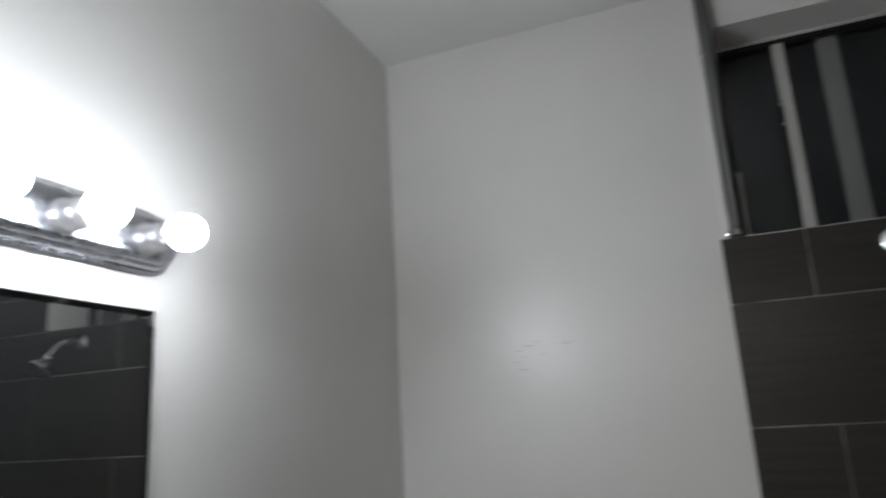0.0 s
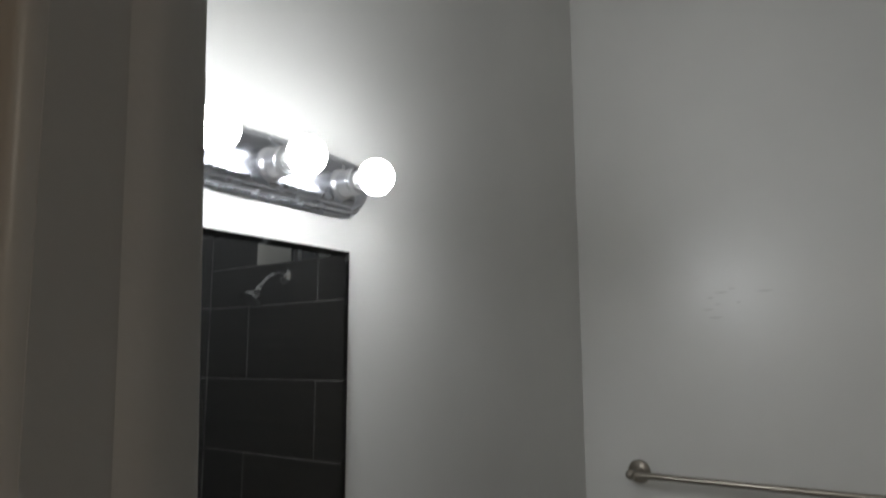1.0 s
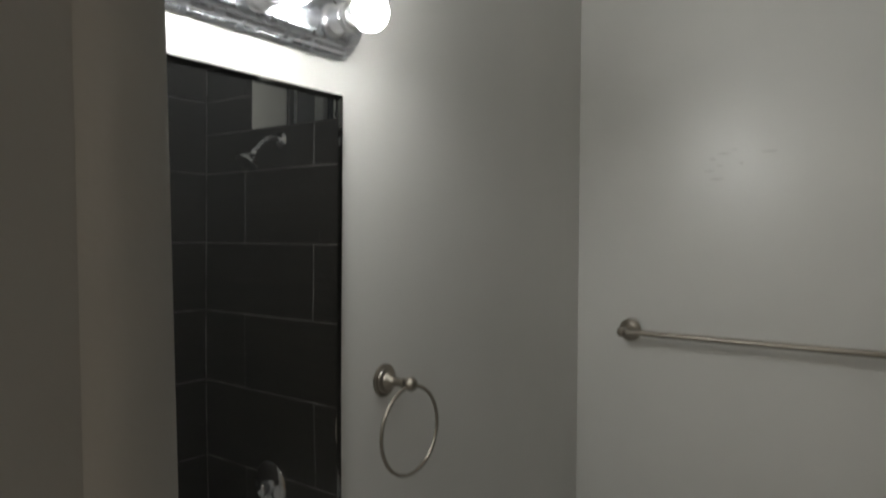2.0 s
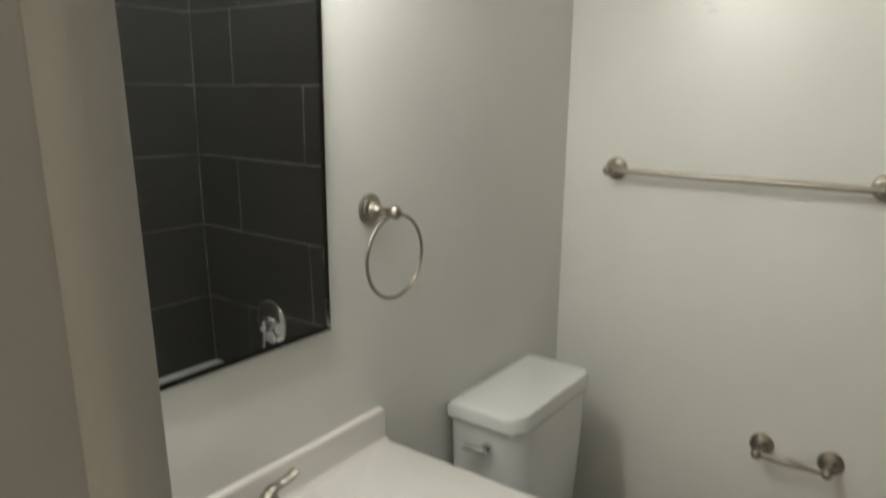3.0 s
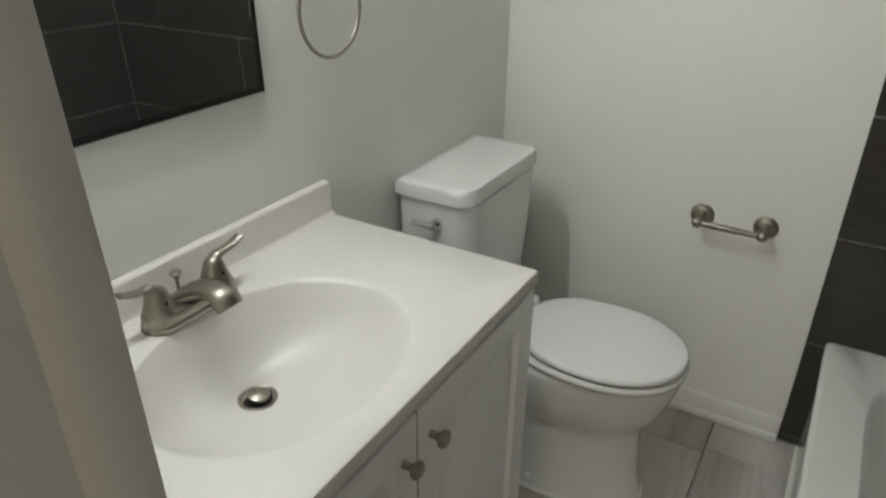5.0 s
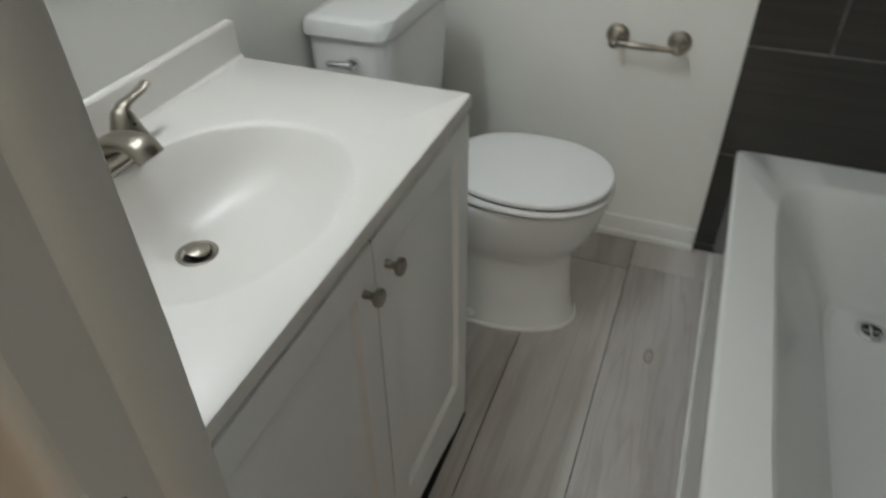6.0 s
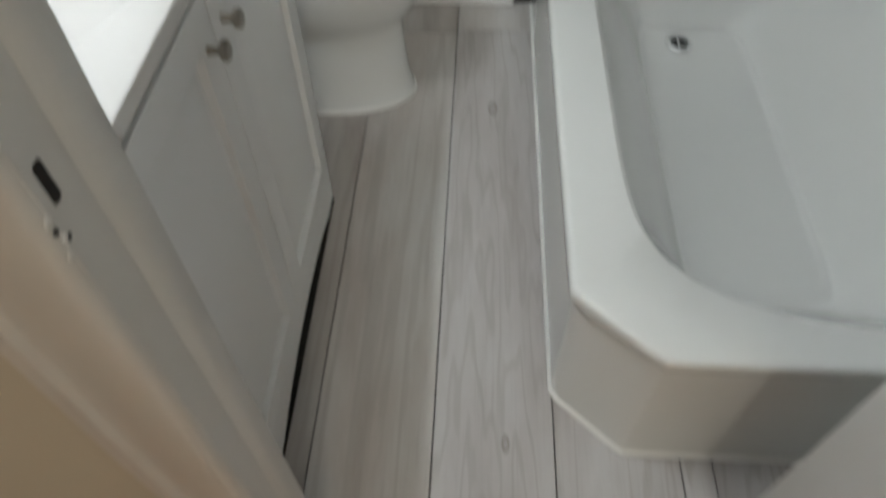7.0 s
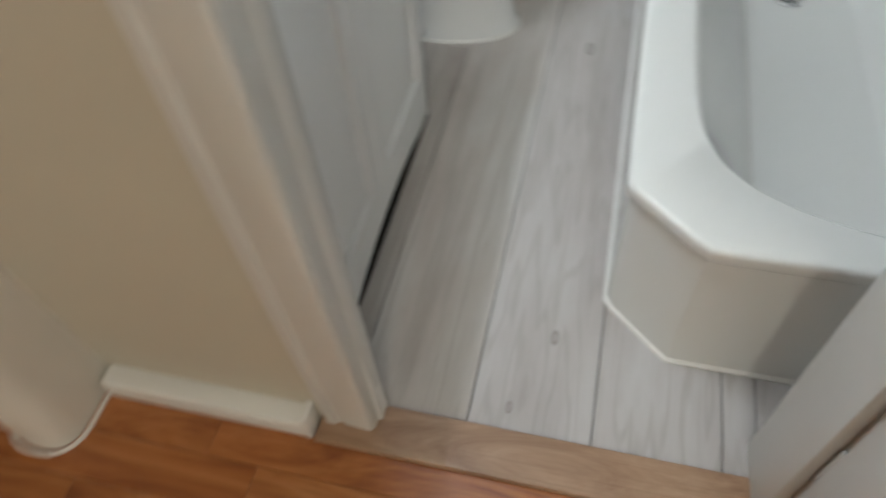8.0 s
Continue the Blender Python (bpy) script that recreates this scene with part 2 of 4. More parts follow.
def part(name, bm, mat, parent=None, label="", flat=False):
    """Links a bmesh, given in world places, as one mesh object under a thing or under a part."""
    bmesh.ops.recalc_face_normals(bm, faces=bm.faces)
    base = ORIGIN[parent.name] if parent is not None else Vector((0, 0, 0))
    if parent is not None:
        bmesh.ops.translate(bm, verts=bm.verts, vec=-base)
    me = bpy.data.meshes.new(name)
    bm.to_mesh(me)
    bm.free()
    if not flat:
        smooth(me)
    me.materials.append(mat)
    ob = new(name, me)
    if parent is not None:
        ob.parent = parent
        ORIGIN[ob.name] = base
    else:
        ORIGIN[ob.name] = base
    return tagged(ob, label)


def box(bm, x0, x1, y0, y1, z0, z1, bevel=0.0, segments=2):
    vs = [bm.verts.new((x, y, z)) for x in (x0, x1) for y in (y0, y1) for z in (z0, z1)]
    faces = [bm.faces.new([vs[i] for i in q]) for q in ((0, 1, 3, 2), (4, 6, 7, 5), (0, 4, 5, 1), (2, 3, 7, 6), (0, 2, 6, 4), (1, 5, 7, 3))]
    if bevel:
        edges = list({e for f in faces for e in f.edges})
        bmesh.ops.bevel(bm, geom=edges, offset=bevel, segments=segments, affect="EDGES", profile=0.5)
    return bm


def boxes(*specs):
    bm = bmesh.new()
    for s in specs:
        box(bm, *s)
    return bm


def loft(bm, loops, cap_first=False, cap_last=False, closed=True):
    """Skins equal-length loops of places."""
    rows = [[bm.verts.new(p) for p in loop] for loop in loops]
    n = len(rows[0])
    for a, b in zip(rows, rows[1:]):
        for i in range(n if closed else n - 1):
            j = (i + 1) % n
            bm.faces.new((a[i], a[j], b[j], b[i]))
    if cap_first:
        bm.faces.new(rows[0])
    if cap_last:
        bm.faces.new(rows[-1])
    return bm


def frame_of(axis):
    a = Vector(axis).normalized()
    u = a.orthogonal().normalized() if abs(a.z) > 0.9 else a.cross(Vector((0, 0, 1))).normalized()
    return a, u, a.cross(u)


def lathe(bm, origin, axis, profile, n=28, cap=True):
    """Revolves (along, radius) pairs round an axis."""
    o = Vector(origin)
    a, u, v = frame_of(axis)
    loops = []
    for d, r in profile:
        loops.append([o + a * d + (u * math.cos(t) + v * math.sin(t)) * max(r, 1e-5) for t in (2 * math.pi * i / n for i in range(n))])
    loft(bm, loops, cap, cap)
    return bm


def tube(bm, pts, radii, n=14, flat=1.0, up=(0, 0, 1)):
    """Sweeps a round or flattened section along a path."""
    pts = [Vector(p) for p in pts]
    loops = []
    for i, p in enumerate(pts):
        d = (pts[min(i + 1, len(pts) - 1)] - pts[max(i - 1, 0)]).normalized()
        u = d.cross(Vector(up))
        u = u.normalized() if u.length > 1e-4 else d.orthogonal().normalized()
        v = u.cross(d)
        r = radii[i] if isinstance(radii, (list, tuple)) else radii
        w = r if not isinstance(r, tuple) else r[0]
        h = r * flat if not isinstance(r, tuple) else r[1]
        loops.append([p + u * w * math.cos(t) + v * h * math.sin(t) for t in (2 * math.pi * k / n for k in range(n))])
    loft(bm, loops, True, True)
    return bm


def curve_points(ctrl, steps=8):
    """A smooth path through control places."""
    c = [Vector(p) for p in ctrl]
    c = [c[0] * 2 - c[1]] + c + [c[-1] * 2 - c[-2]]
    out = []
    for i in range(1, len(c) - 2):
        for k in range(steps):
            t = k / steps
            p0, p1, p2, p3 = c[i - 1:i + 3]
            out.append(0.5 * ((2 * p1) + (p2 - p0) * t + (2 * p0 - 5 * p1 + 4 * p2 - p3) * t * t + (3 * p1 - p0 - 3 * p2 + p3) * t ** 3))
    out.append(c[-2])
    return out


def blend_values(values, count):
    """Resamples a short list of numbers to a longer one."""
    return [float(np.interp(i / (count - 1) * (len(values) - 1), range(len(values)), values)) for i in range(count)]


# ---- bathroom shell ----
floor = tagged(part("floor", boxes((-0.1, 1.8, 0.042, 1.72, -0.06, -0.006)), DARK, label=""), "grey wood-look plank bathroom floor with dark joints", "floor", kind="structure")

WIN_X0, WIN_X1, WIN_Z0, WIN_Z1 = 0.915, 1.396, TILE_TOP - 0.012, 2.443
WALL_Y = BACK + 0.22   # outer face of the back wall
ceiling = tagged(part("ceiling", boxes((-1.62, 2.52, HALL_END - 0.12, WALL_Y + 0.02, CEIL, CEIL + 0.1)), CEILING), "off-white painted flat ceiling", "ceiling", kind="structure")
wall_left = tagged(part("wall_left", boxes((-0.11, 0.0, FRONT_OUT + 0.037, WALL_Y, -0.05, CEIL)), WALL), "off-white semi-gloss painted wall behind the vanity", "wall", kind="structure")

wall_back = tagged(part("wall_back", boxes(
    (0.0, WIN_X0, BACK, WALL_Y, -0.05, CEIL),
    (WIN_X0, WIN_X1, BACK, WALL_Y, -0.05, WIN_Z0 - 0.004),
    (WIN_X0, WIN_X1, BACK, WALL_Y, WIN_Z1, CEIL),
    (WIN_X1, RIGHT + 0.012, BACK, WALL_Y, -0.05, CEIL)), WALL), "off-white painted back wall, charcoal tiles over the tub", "wall", kind="structure")
wall_right = tagged(part("wall_right", boxes((RIGHT + 0.012, RIGHT + 0.12, FRONT_OUT, BACK + 0.12, -0.05, CEIL)), WALL), "painted wall clad in charcoal tiles above the tub", "wall", kind="structure")
def lean_edge(bm):
    """The latch side of the opening follows the leaning jamb."""
    for v in bm.verts:
        if abs(v.co.x - (DOOR_L - 0.045)) < 1e-4 and v.co.z < DOOR_H + 0.5:
            v.co.x = DOOR_L - 0.0195 + LEAN * (v.co.z - 0.85)
        elif abs(v.co.x - (DOOR_L - 0.045)) < 1e-4:
            v.co.x = DOOR_L - 0.0195 + LEAN * (DOOR_H - 0.83)
    return bm


wall_front = tagged(part("wall_front", lean_edge(boxes(
    (0.0, DOOR_L - 0.045, FRONT_OUT + 0.037, FRONT_IN - 0.002, -0.05, DOOR_H + 0.0195), (0.0, DOOR_L - 0.06, FRONT_OUT + 0.037, FRONT_IN - 0.002, DOOR_H + 0.0195, CEIL),
    (DOOR_R + 0.02, RIGHT + 0.012, FRONT_OUT + 0.012, RIGHT_IN - 0.002, -0.05, CEIL),
    (DOOR_L - 0.06, DOOR_R + 0.02, FRONT_OUT + 0.012, FRONT_IN - 0.002, DOOR_H + 0.02, CEIL))), WALL), "off-white painted wall with the doorway", "wall", kind="structure")

# plaster scars on the back wall
bm = bmesh.new()
for cx, cz, w, h in ((0.372, 1.680, 0.030, 0.002), (0.345, 1.668, 0.014, 0.002), (0.338, 1.640, 0.026, 0.0014), (0.470, 1.679, 0.034, 0.0017), (0.395, 1.688, 0.016, 0.0014), (0.362, 1.652, 0.014, 0.0014), (0.355, 1.620, 0.030, 0.002), (0.410, 1.655, 0.010, 0.002)):
    ring = [(cx + w * 0.5 * math.cos(t) * (1 + 0.3 * math.sin(3 * t)), BACK - 0.0026, cz + h * math.sin(t)) for t in (2 * math.pi * i / 10 for i in range(10))]
    loft(bm, [[(x, BACK + 0.001, z) for x, y, z in ring], ring], False, True)
part("paint_scar", bm, SCAR, wall_back, "small raised scuffs in the paint")
bm = tube(bmesh.new(), curve_points([(0.795, BACK - 0.0005, 0.352), (0.83, BACK - 0.0005, 0.350), (0.85, BACK - 0.0005, 0.338), (0.872, BACK - 0.0005, 0.330)], 5), 0.0011, 6)
part("paint_crack", bm, CAULK, wall_back, "fine ridge where the paint cracked")

# baseboard with shoe moulding along the back wall
bm = boxes((0.001, TILE_X - 0.002, BACK - 0.012, BACK - 0.001, 0.0, 0.066, 0.003), (0.001, TILE_X - 0.002, BACK - 0.028, BACK - 0.0125, 0.0, 0.022, 0.006))
baseboard = tagged(part("baseboard", bm, BASE), "white painted baseboard with shoe moulding", "baseboard", kind="structure")
bm = boxes((0.001, 0.011, VAN_Y1 + 0.004, BACK - 0.012, 0.0, 0.062, 0.003))
tagged(part("baseboard", bm, BASE), "white painted baseboard behind the toilet", "baseboard", kind="structure")
bm = boxes((DOOR_R + 0.004, RIGHT - 0.002, RIGHT_IN + 0.002, RIGHT_IN + 0.013, 0.0, 0.062, 0.003))
tagged(part("baseboard", bm, BASE), "white painted baseboard beside the doorway", "baseboard", kind="structure")

# ---- door frame and threshold ----
def bow(z):
    """How far the latch jamb strays from plumb at a height: an old, bowed board."""
    return 0.008 * max(0.85 - z, 0) - 0.052 * max(z - 1.08, 0)


BOW_Z = [0.0, 0.3, 0.6, 0.85, 1.0, 1.15, 1.4, 1.7]


def set_in(y, z):
    """The hall face of the old wall and its trim curves in towards the floor."""
    return y + (0.024 * (max(0.85 - z, 0) / 0.85) ** 2 if y < -0.001 else 0.0)


def bowed(outline, top):
    """An upright board of a plan outline that follows the bow."""
    return loft(bmesh.new(), [[(x + bow(z), set_in(y, z), z) for x, y in outline] for z in BOW_Z + [top]], True, True)


door_frame = thing("door_frame", (DOOR_L, 0, 0), "white painted wooden door frame with stops and casing", "door frame", kind="structure")
JF, JB = FRONT_OUT - 0.008, FRONT_IN        # hall and bathroom edges of the jambs
part("jamb", bowed([(DOOR_L + x, y) for x, y in ((-0.019, FRONT_OUT - 0.0006), (-0.005, FRONT_OUT - 0.0006), (-0.005, JB - 0.003), (-0.008, JB), (-0.019, JB))], DOOR_H + 0.012), TRIM, door_frame)
part("jamb", boxes((DOOR_R + 0.010, DOOR_R + 0.019, JF, RIGHT_IN, 0.0, DOOR_H + 0.012, 0.002)), TRIM, door_frame)
part("head_jamb", boxes((DOOR_L - 0.062, DOOR_R + 0.0095, JF, JB, DOOR_H + 0.013, DOOR_H + 0.019, 0.002)), TRIM, door_frame)
STOP = [(-0.0047, 0.0095), (-0.0030, 0.0140), (-0.0014, 0.0185), (-0.0004, 0.0225), (0.0, 0.0265), (0.0, JB - 0.0015), (-0.0012, JB + 0.001), (-0.0047, JB + 0.001)]
part("door_stop", bowed([(DOOR_L + x, y) for x, y in STOP], DOOR_H + 0.012), TRIM, door_frame, "stop rounded by many coats of paint")
part("door_stop", boxes((DOOR_R - 0.012, DOOR_R + 0.0097, -0.026, RIGHT_IN + 0.001, 0.0, DOOR_H - 0.01, 0.003)), TRIM, door_frame)


def casing(x0, x1, inner):
    """Hall-side casing board with a stepped, rounded profile; inner: the edge at the opening."""
    w = x1 - x0
    prof = [(0.0, 0.0), (0.0, 0.005), (0.03, 0.0105), (0.20, 0.0115), (0.27, 0.0055), (0.34, 0.0050), (0.44, 0.0085), (0.80, 0.0105), (0.90, 0.0105), (0.95, 0.0090), (0.985, 0.0055), (1.0, 0.0010), (1.0, 0.0)]
    pts = [((x0 + w * f) if inner == "high" else (x1 - w * f), d) for f, d in reversed(prof)]
    y = FRONT_OUT
    outline = [(x, y - d) for x, d in pts]
    if inner == "high":
        return bowed(outline, DOOR_H + 0.06)
    return loft(bmesh.new(), [[(x, y, z) for x, y in outline] for z in (0.0, DOOR_H + 0.06)], True, True)


part("casing", casing(0.463, DOOR_L - 0.0056, "high"), TRIM, door_frame)
part("casing", casing(DOOR_R + 0.0125, DOOR_R + 0.062, "low"), TRIM, door_frame)
# latch mortise in the jamb, with its chipped rim
bm = boxes((DOOR_L - 0.030, DOOR_L - 0.0042, -0.0188, -0.0080, 0.907, 0.936, 0.003))
part("latch_mortise", bm, DARK, door_frame, "dark latch hole with the strike plate missing")
bm = bmesh.new()
for y, z, r in ((-0.0345, 0.958, 0.0028), (-0.0355, 0.908, 0.0035), (-0.032, 0.892, 0.0025), (-0.036, 0.882, 0.003)):
    lathe(bm, (DOOR_L - 0.0054, y + 0.008, z), (1, 0, 0), [(0, r), (0.0010, r * 0.8), (0.0012, 0.0)], 9)
part("paint_chip", bm, CAULK, door_frame, "chipped filler round the latch hole")
bm = bmesh.new()
for y, z in ((-0.0355, 0.900), (-0.030, 0.890)):
    lathe(bm, (DOOR_L - 0.0052, y + 0.008, z), (1, 0, 0), [(0, 0.0022), (0.0012, 0.0018)], 8)
part("screw_hole", bm, DARK, door_frame)

bm = bmesh.new()
ys = [(-0.047, 0.0), (-0.0466, 0.0085), (-0.0445, 0.011), (0.030, 0.011), (0.041, 0.007), (0.043, 0.0)]
loft(bm, [[(x, y, z) for y, z in ys] for x in (DOOR_L + 0.0080, DOOR_R + 0.0092)], True, True)
lip = [(-0.047, 0.0), (-0.0466, 0.0085), (-0.0445, 0.0108), (0.040, 0.0108), (0.042, 0.0)]
loft(bm, [[(x, y, z) for y, z in lip] for x in (0.4600, DOOR_L + 0.0078)], True, True)
tagged(part("threshold", bm, THRESHOLD), "light oak threshold strip between tile-grey planks and oak floor", "threshold", kind="structure")

# ---- hall ----
hall_floor = tagged(part("hall_floor", boxes((-1.6, 2.5, HALL_END - 0.1, 0.041, -0.06, -0.006)), DARK), "glossy orange oak strip floor in the hall", "floor", kind="structure")
bm = bmesh.new()
loft(bm, [[(-1.5, set_in(FRONT_OUT, z), z), (DOOR_L - 0.0195 + min(bow(z), 0.018), set_in(FRONT_OUT, z), z), (DOOR_L - 0.0195 + min(bow(z), 0.018), FRONT_OUT + 0.036, z), (-1.5, FRONT_OUT + 0.036, z)] for z in [-0.05] + BOW_Z + [DOOR_H + 0.0125]], True, True)
for spec in ((-1.5, DOOR_L - 0.0625, FRONT_OUT, FRONT_OUT + 0.011, DOOR_H + 0.013, CEIL), (DOOR_R + 0.02, 2.4, FRONT_OUT, FRONT_OUT + 0.011, -0.05, CEIL), (DOOR_L - 0.062, DOOR_R + 0.0195, FRONT_OUT, FRONT_OUT + 0.011, DOOR_H + 0.02, CEIL)):
    box(bm, *spec)
tagged(part("hall_wall", bm, HALL), "beige painted hall wall beside the bathroom door", "wall", kind="structure")
tagged(part("hall_wall", boxes((-1.6, 2.5, HALL_END - 0.1, HALL_END, -0.05, CEIL)), HALL), "beige painted hall wall", "wall", kind="structure")
tagged(part("hall_wall", boxes((2.4, 2.5, HALL_END, 0.1, -0.05, CEIL)), HALL), "beige painted hall end wall", "wall", kind="structure")
tagged(part("hall_wall", boxes((-1.6, -1.5, HALL_END, 0.1, -0.05, CEIL)), HALL), "beige painted hall end wall", "wall", kind="structure")


def rounded_corner(x1, y0, r, steps=9):
    return [(x1 - r + r * math.sin(a), y0 + r - r * math.cos(a)) for a in (math.pi / 2 * i / steps for i in range(steps + 1))]


def post_outline(grow=0.0):
    """Plan of the wall end: two rounded corners towards the hall."""
    corner = rounded_corner(0.046 + grow, -0.160 - grow, 0.052 + grow, 5)
    mirrored = [(-0.036 - x, y) for x, y in reversed(corner)]
    return [(-0.082 - grow, 0.004)] + mirrored + corner + [(0.046 + grow, 0.004)]


bm = bmesh.new()
loft(bm, [[(x, y, z) for x, y in post_outline()] for z in (0.0, CEIL)], True, True)
tagged(part("hall_wall_corner", bm, POST), "cream painted wall end with rounded corners", "wall", kind="structure")
bm = bmesh.new()
loft(bm, [[(x, y, z) for x, y in post_outline(g)] for g, z in ((0.013, 0.0), (0.013, 0.004), (0.011, 0.0075), (0.008, 0.0075), (0.006, 0.004), (0.006, 0.0))], False, False, False)
tagged(part("trim", bm, CAULK), "white bead of trim round the foot of the wall end", "trim", kind="structure")
bm = boxes((0.0615, 0.4560, FRONT_OUT - 0.018, 0.001, 0.0, 0.054, 0.006), (0.4430, 0.4570, FRONT_OUT - 0.0195, 0.001, 0.0, 0.074, 0.0055))
tagged(part("baseboard", bm, BASE), "low white painted baseboard with an end block", "baseboard", kind="structure")

# open door leaf
door = thing("door_1", (DOOR_R, JF, 0), "white painted panelled door standing open into the hall", "door", kind="structure")
leaf = part("leaf", boxes((DOOR_R + 0.010, DOOR_R + 0.040, JF - 0.62, JF - 0.006, 0.012, DOOR_H - 0.004, 0.002)), TRIM, door)
for z0, z1 in ((0.012, 0.20), (0.78, 0.93), (DOOR_H - 0.13, DOOR_H - 0.004)):
    part("door_rail", boxes((DOOR_R + 0.003, DOOR_R + 0.0098, JF - 0.529, JF - 0.097, z0, z1, 0.0015)), TRIM, leaf)
for y0, y1 in ((JF - 0.62, JF - 0.53), (JF - 0.096, JF - 0.006)):
    part("door_stile", boxes((DOOR_R + 0.003, DOOR_R + 0.0098, y0, y1, 0.012, DOOR_H - 0.004, 0.0015)), TRIM, leaf)
for z in (0.23, 1.75):
    bm = lathe(bmesh.new(), (DOOR_R + 0.0065, JF - 0.003, z), (0, 0, 1), [(0, 0.002), (0.002, 0.004), (0.088, 0.004), (0.090, 0.002)], 14)
    part("hinge", bm, TRIM, door, "hinge painted over in white")

hall_lamp = thing("hall_ceiling_lamp", (LAMP_X, LAMP_Y, CEIL), "wide round warm white ceiling lamp in the hall", "ceiling lamp")
part("base", lathe(bmesh.new(), (LAMP_X, LAMP_Y, CEIL), (0, 0, -1), [(0, 0.36), (0.02, 0.36), (0.025, 0.35)], 40), TRIM, hall_lamp)
part("shade", lathe(bmesh.new(), (LAMP_X, LAMP_Y, CEIL - 0.026), (0, 0, -1), [(0, 0.340), (0.03, 0.330), (0.06, 0.290), (0.090, 0.18), (0.100, 0.0)], 40), HALL_GLOW, hall_lamp, "glowing glass dome")

# ---- window over the tub, set back in its reveal ----
window = thing("window_1", (WIN_X0, BACK, WIN_Z0), "white vinyl sliding window in a deep reveal, dark with night outside", "window", kind="structure")
WY = BACK + 0.132                      # room face of the inner sash
part("track", boxes((WIN_X0 + 0.001, WIN_X1 - 0.001, WY - 0.003, WY + 0.060, WIN_Z1 - 0.016, WIN_Z1 - 0.0005, 0.002), (WIN_X0 + 0.001, WIN_X1 - 0.001, WY - 0.006, WY - 0.0035, WIN_Z1 - 0.007, WIN_Z1 - 0.0005)), DARK, window, "dark upper slider track")
part("track_lip", boxes((WIN_X0 + 0.001, WIN_X1 - 0.001, WY - 0.010, WY - 0.0065, WIN_Z1 - 0.010, WIN_Z1 - 0.0005, 0.001)), STILE_VINYL, window, "thin pale lip of the track")
part("track", boxes((WIN_X0 + 0.001, WIN_X1 - 0.001, WY - 0.003, WY + 0.060, WIN_Z0 + 0.0005, WIN_Z0 + 0.016, 0.002)), DARK, window, "dark lower slider track")
part("frame", boxes((WIN_X0 + 0.001, WIN_X0 + 0.020, WY, WY + 0.055, WIN_Z0 + 0.0165, WIN_Z1 - 0.0165, 0.003)), DARK, window, "dark side channel")
part("frame", boxes((WIN_X1 - 0.020, WIN_X1 - 0.001, WY + 0.028, WY + 0.055, WIN_Z0 + 0.0165, WIN_Z1 - 0.0165, 0.003)), DARK, window, "dark side channel")
part("stile", boxes((1.068, 1.097, WY, WY + 0.022, WIN_Z0 + 0.0165, WIN_Z1 - 0.0165, 0.003)), STILE_VINYL, window)
part("stile", boxes((1.178, 1.227, WY + 0.028, WY + 0.050, WIN_Z0 + 0.0165, WIN_Z1 - 0.0165, 0.003)), STILE_VINYL, window)
part("weather_strip", boxes((1.0615, 1.0675, WY + 0.001, WY + 0.018, WIN_Z0 + 0.090, 2.180, 0.002)), DARK, window, "black weather strip hanging beside the stile")
latch = part("latch", boxes((1.0575, 1.0677, WY - 0.010, WY + 0.0005, 2.182, 2.262, 0.003), (1.0600, 1.0670, WY - 0.008, WY + 0.0005, 2.070, 2.1815, 0.002)), DARK, window, "small black sash latch")
part("latch_tab", boxes((1.0600, 1.0670, WY - 0.014, WY - 0.0102, 2.244, 2.254, 0.001), (1.0600, 1.0670, WY - 0.014, WY - 0.0102, 2.190, 2.198, 0.001)), CHROME, latch)
part("pane", boxes((WIN_X0 + 0.0205, 1.0675, WY + 0.0185, WY + 0.0225, WIN_Z0 + 0.0165, WIN_Z1 - 0.0165)), GLASS, window)
part("pane", boxes((1.0975, WIN_X1 - 0.021, WY + 0.023, WY + 0.027, WIN_Z0 + 0.0165, WIN_Z1 - 0.0165)), GLASS, window)
part("reveal_lining", boxes((WIN_X1 - 0.004, WIN_X1 - 0.0005, BACK - 0.009, WY + 0.027, WIN_Z0 + 0.017, WIN_Z1 - 0.017, 0.001)), WHITE_VINYL, window, "pale lining of the window reveal")
tagged(part("backdrop", boxes((0.6, 2.0, 2.3, 2.32, 1.5, 3.0)), NIGHT), "black night outside the window", "backdrop", kind="structure")

# ---- bathtub ----
TX0, TX1, TY0, TY1, RIM = 0.909, RIGHT - 0.002, 0.223, BACK - 0.012, 0.340
TC = Vector((1.30, 0.86, 0))


def polar_loop(center, planes, z, power, angles):
    """A convex outline in plan from (normal angle, distance) planes; a low power rounds the corners."""
    out = []
    for a in angles:
        s = 0.0
        for na, d in planes:
            c = math.cos(a - na)
            if c > 0:
                s += (c / d) ** power
        r = s ** (-1.0 / power)
        out.append((center[0] + r * math.cos(a), center[1] + r * math.sin(a), z))
    return out


def tub_planes(left, right, front, back, chamfer):
    """Distances of a tub outline's sides from the centre; chamfer: the cut corner's distance, or None."""
    p = [(math.pi, TC.x - left), (0.0, right - TC.x), (-math.pi / 2, TC.y - front), (math.pi / 2, back - TC.y)]
    if chamfer:
        p.append((CHA, chamfer))
    return p


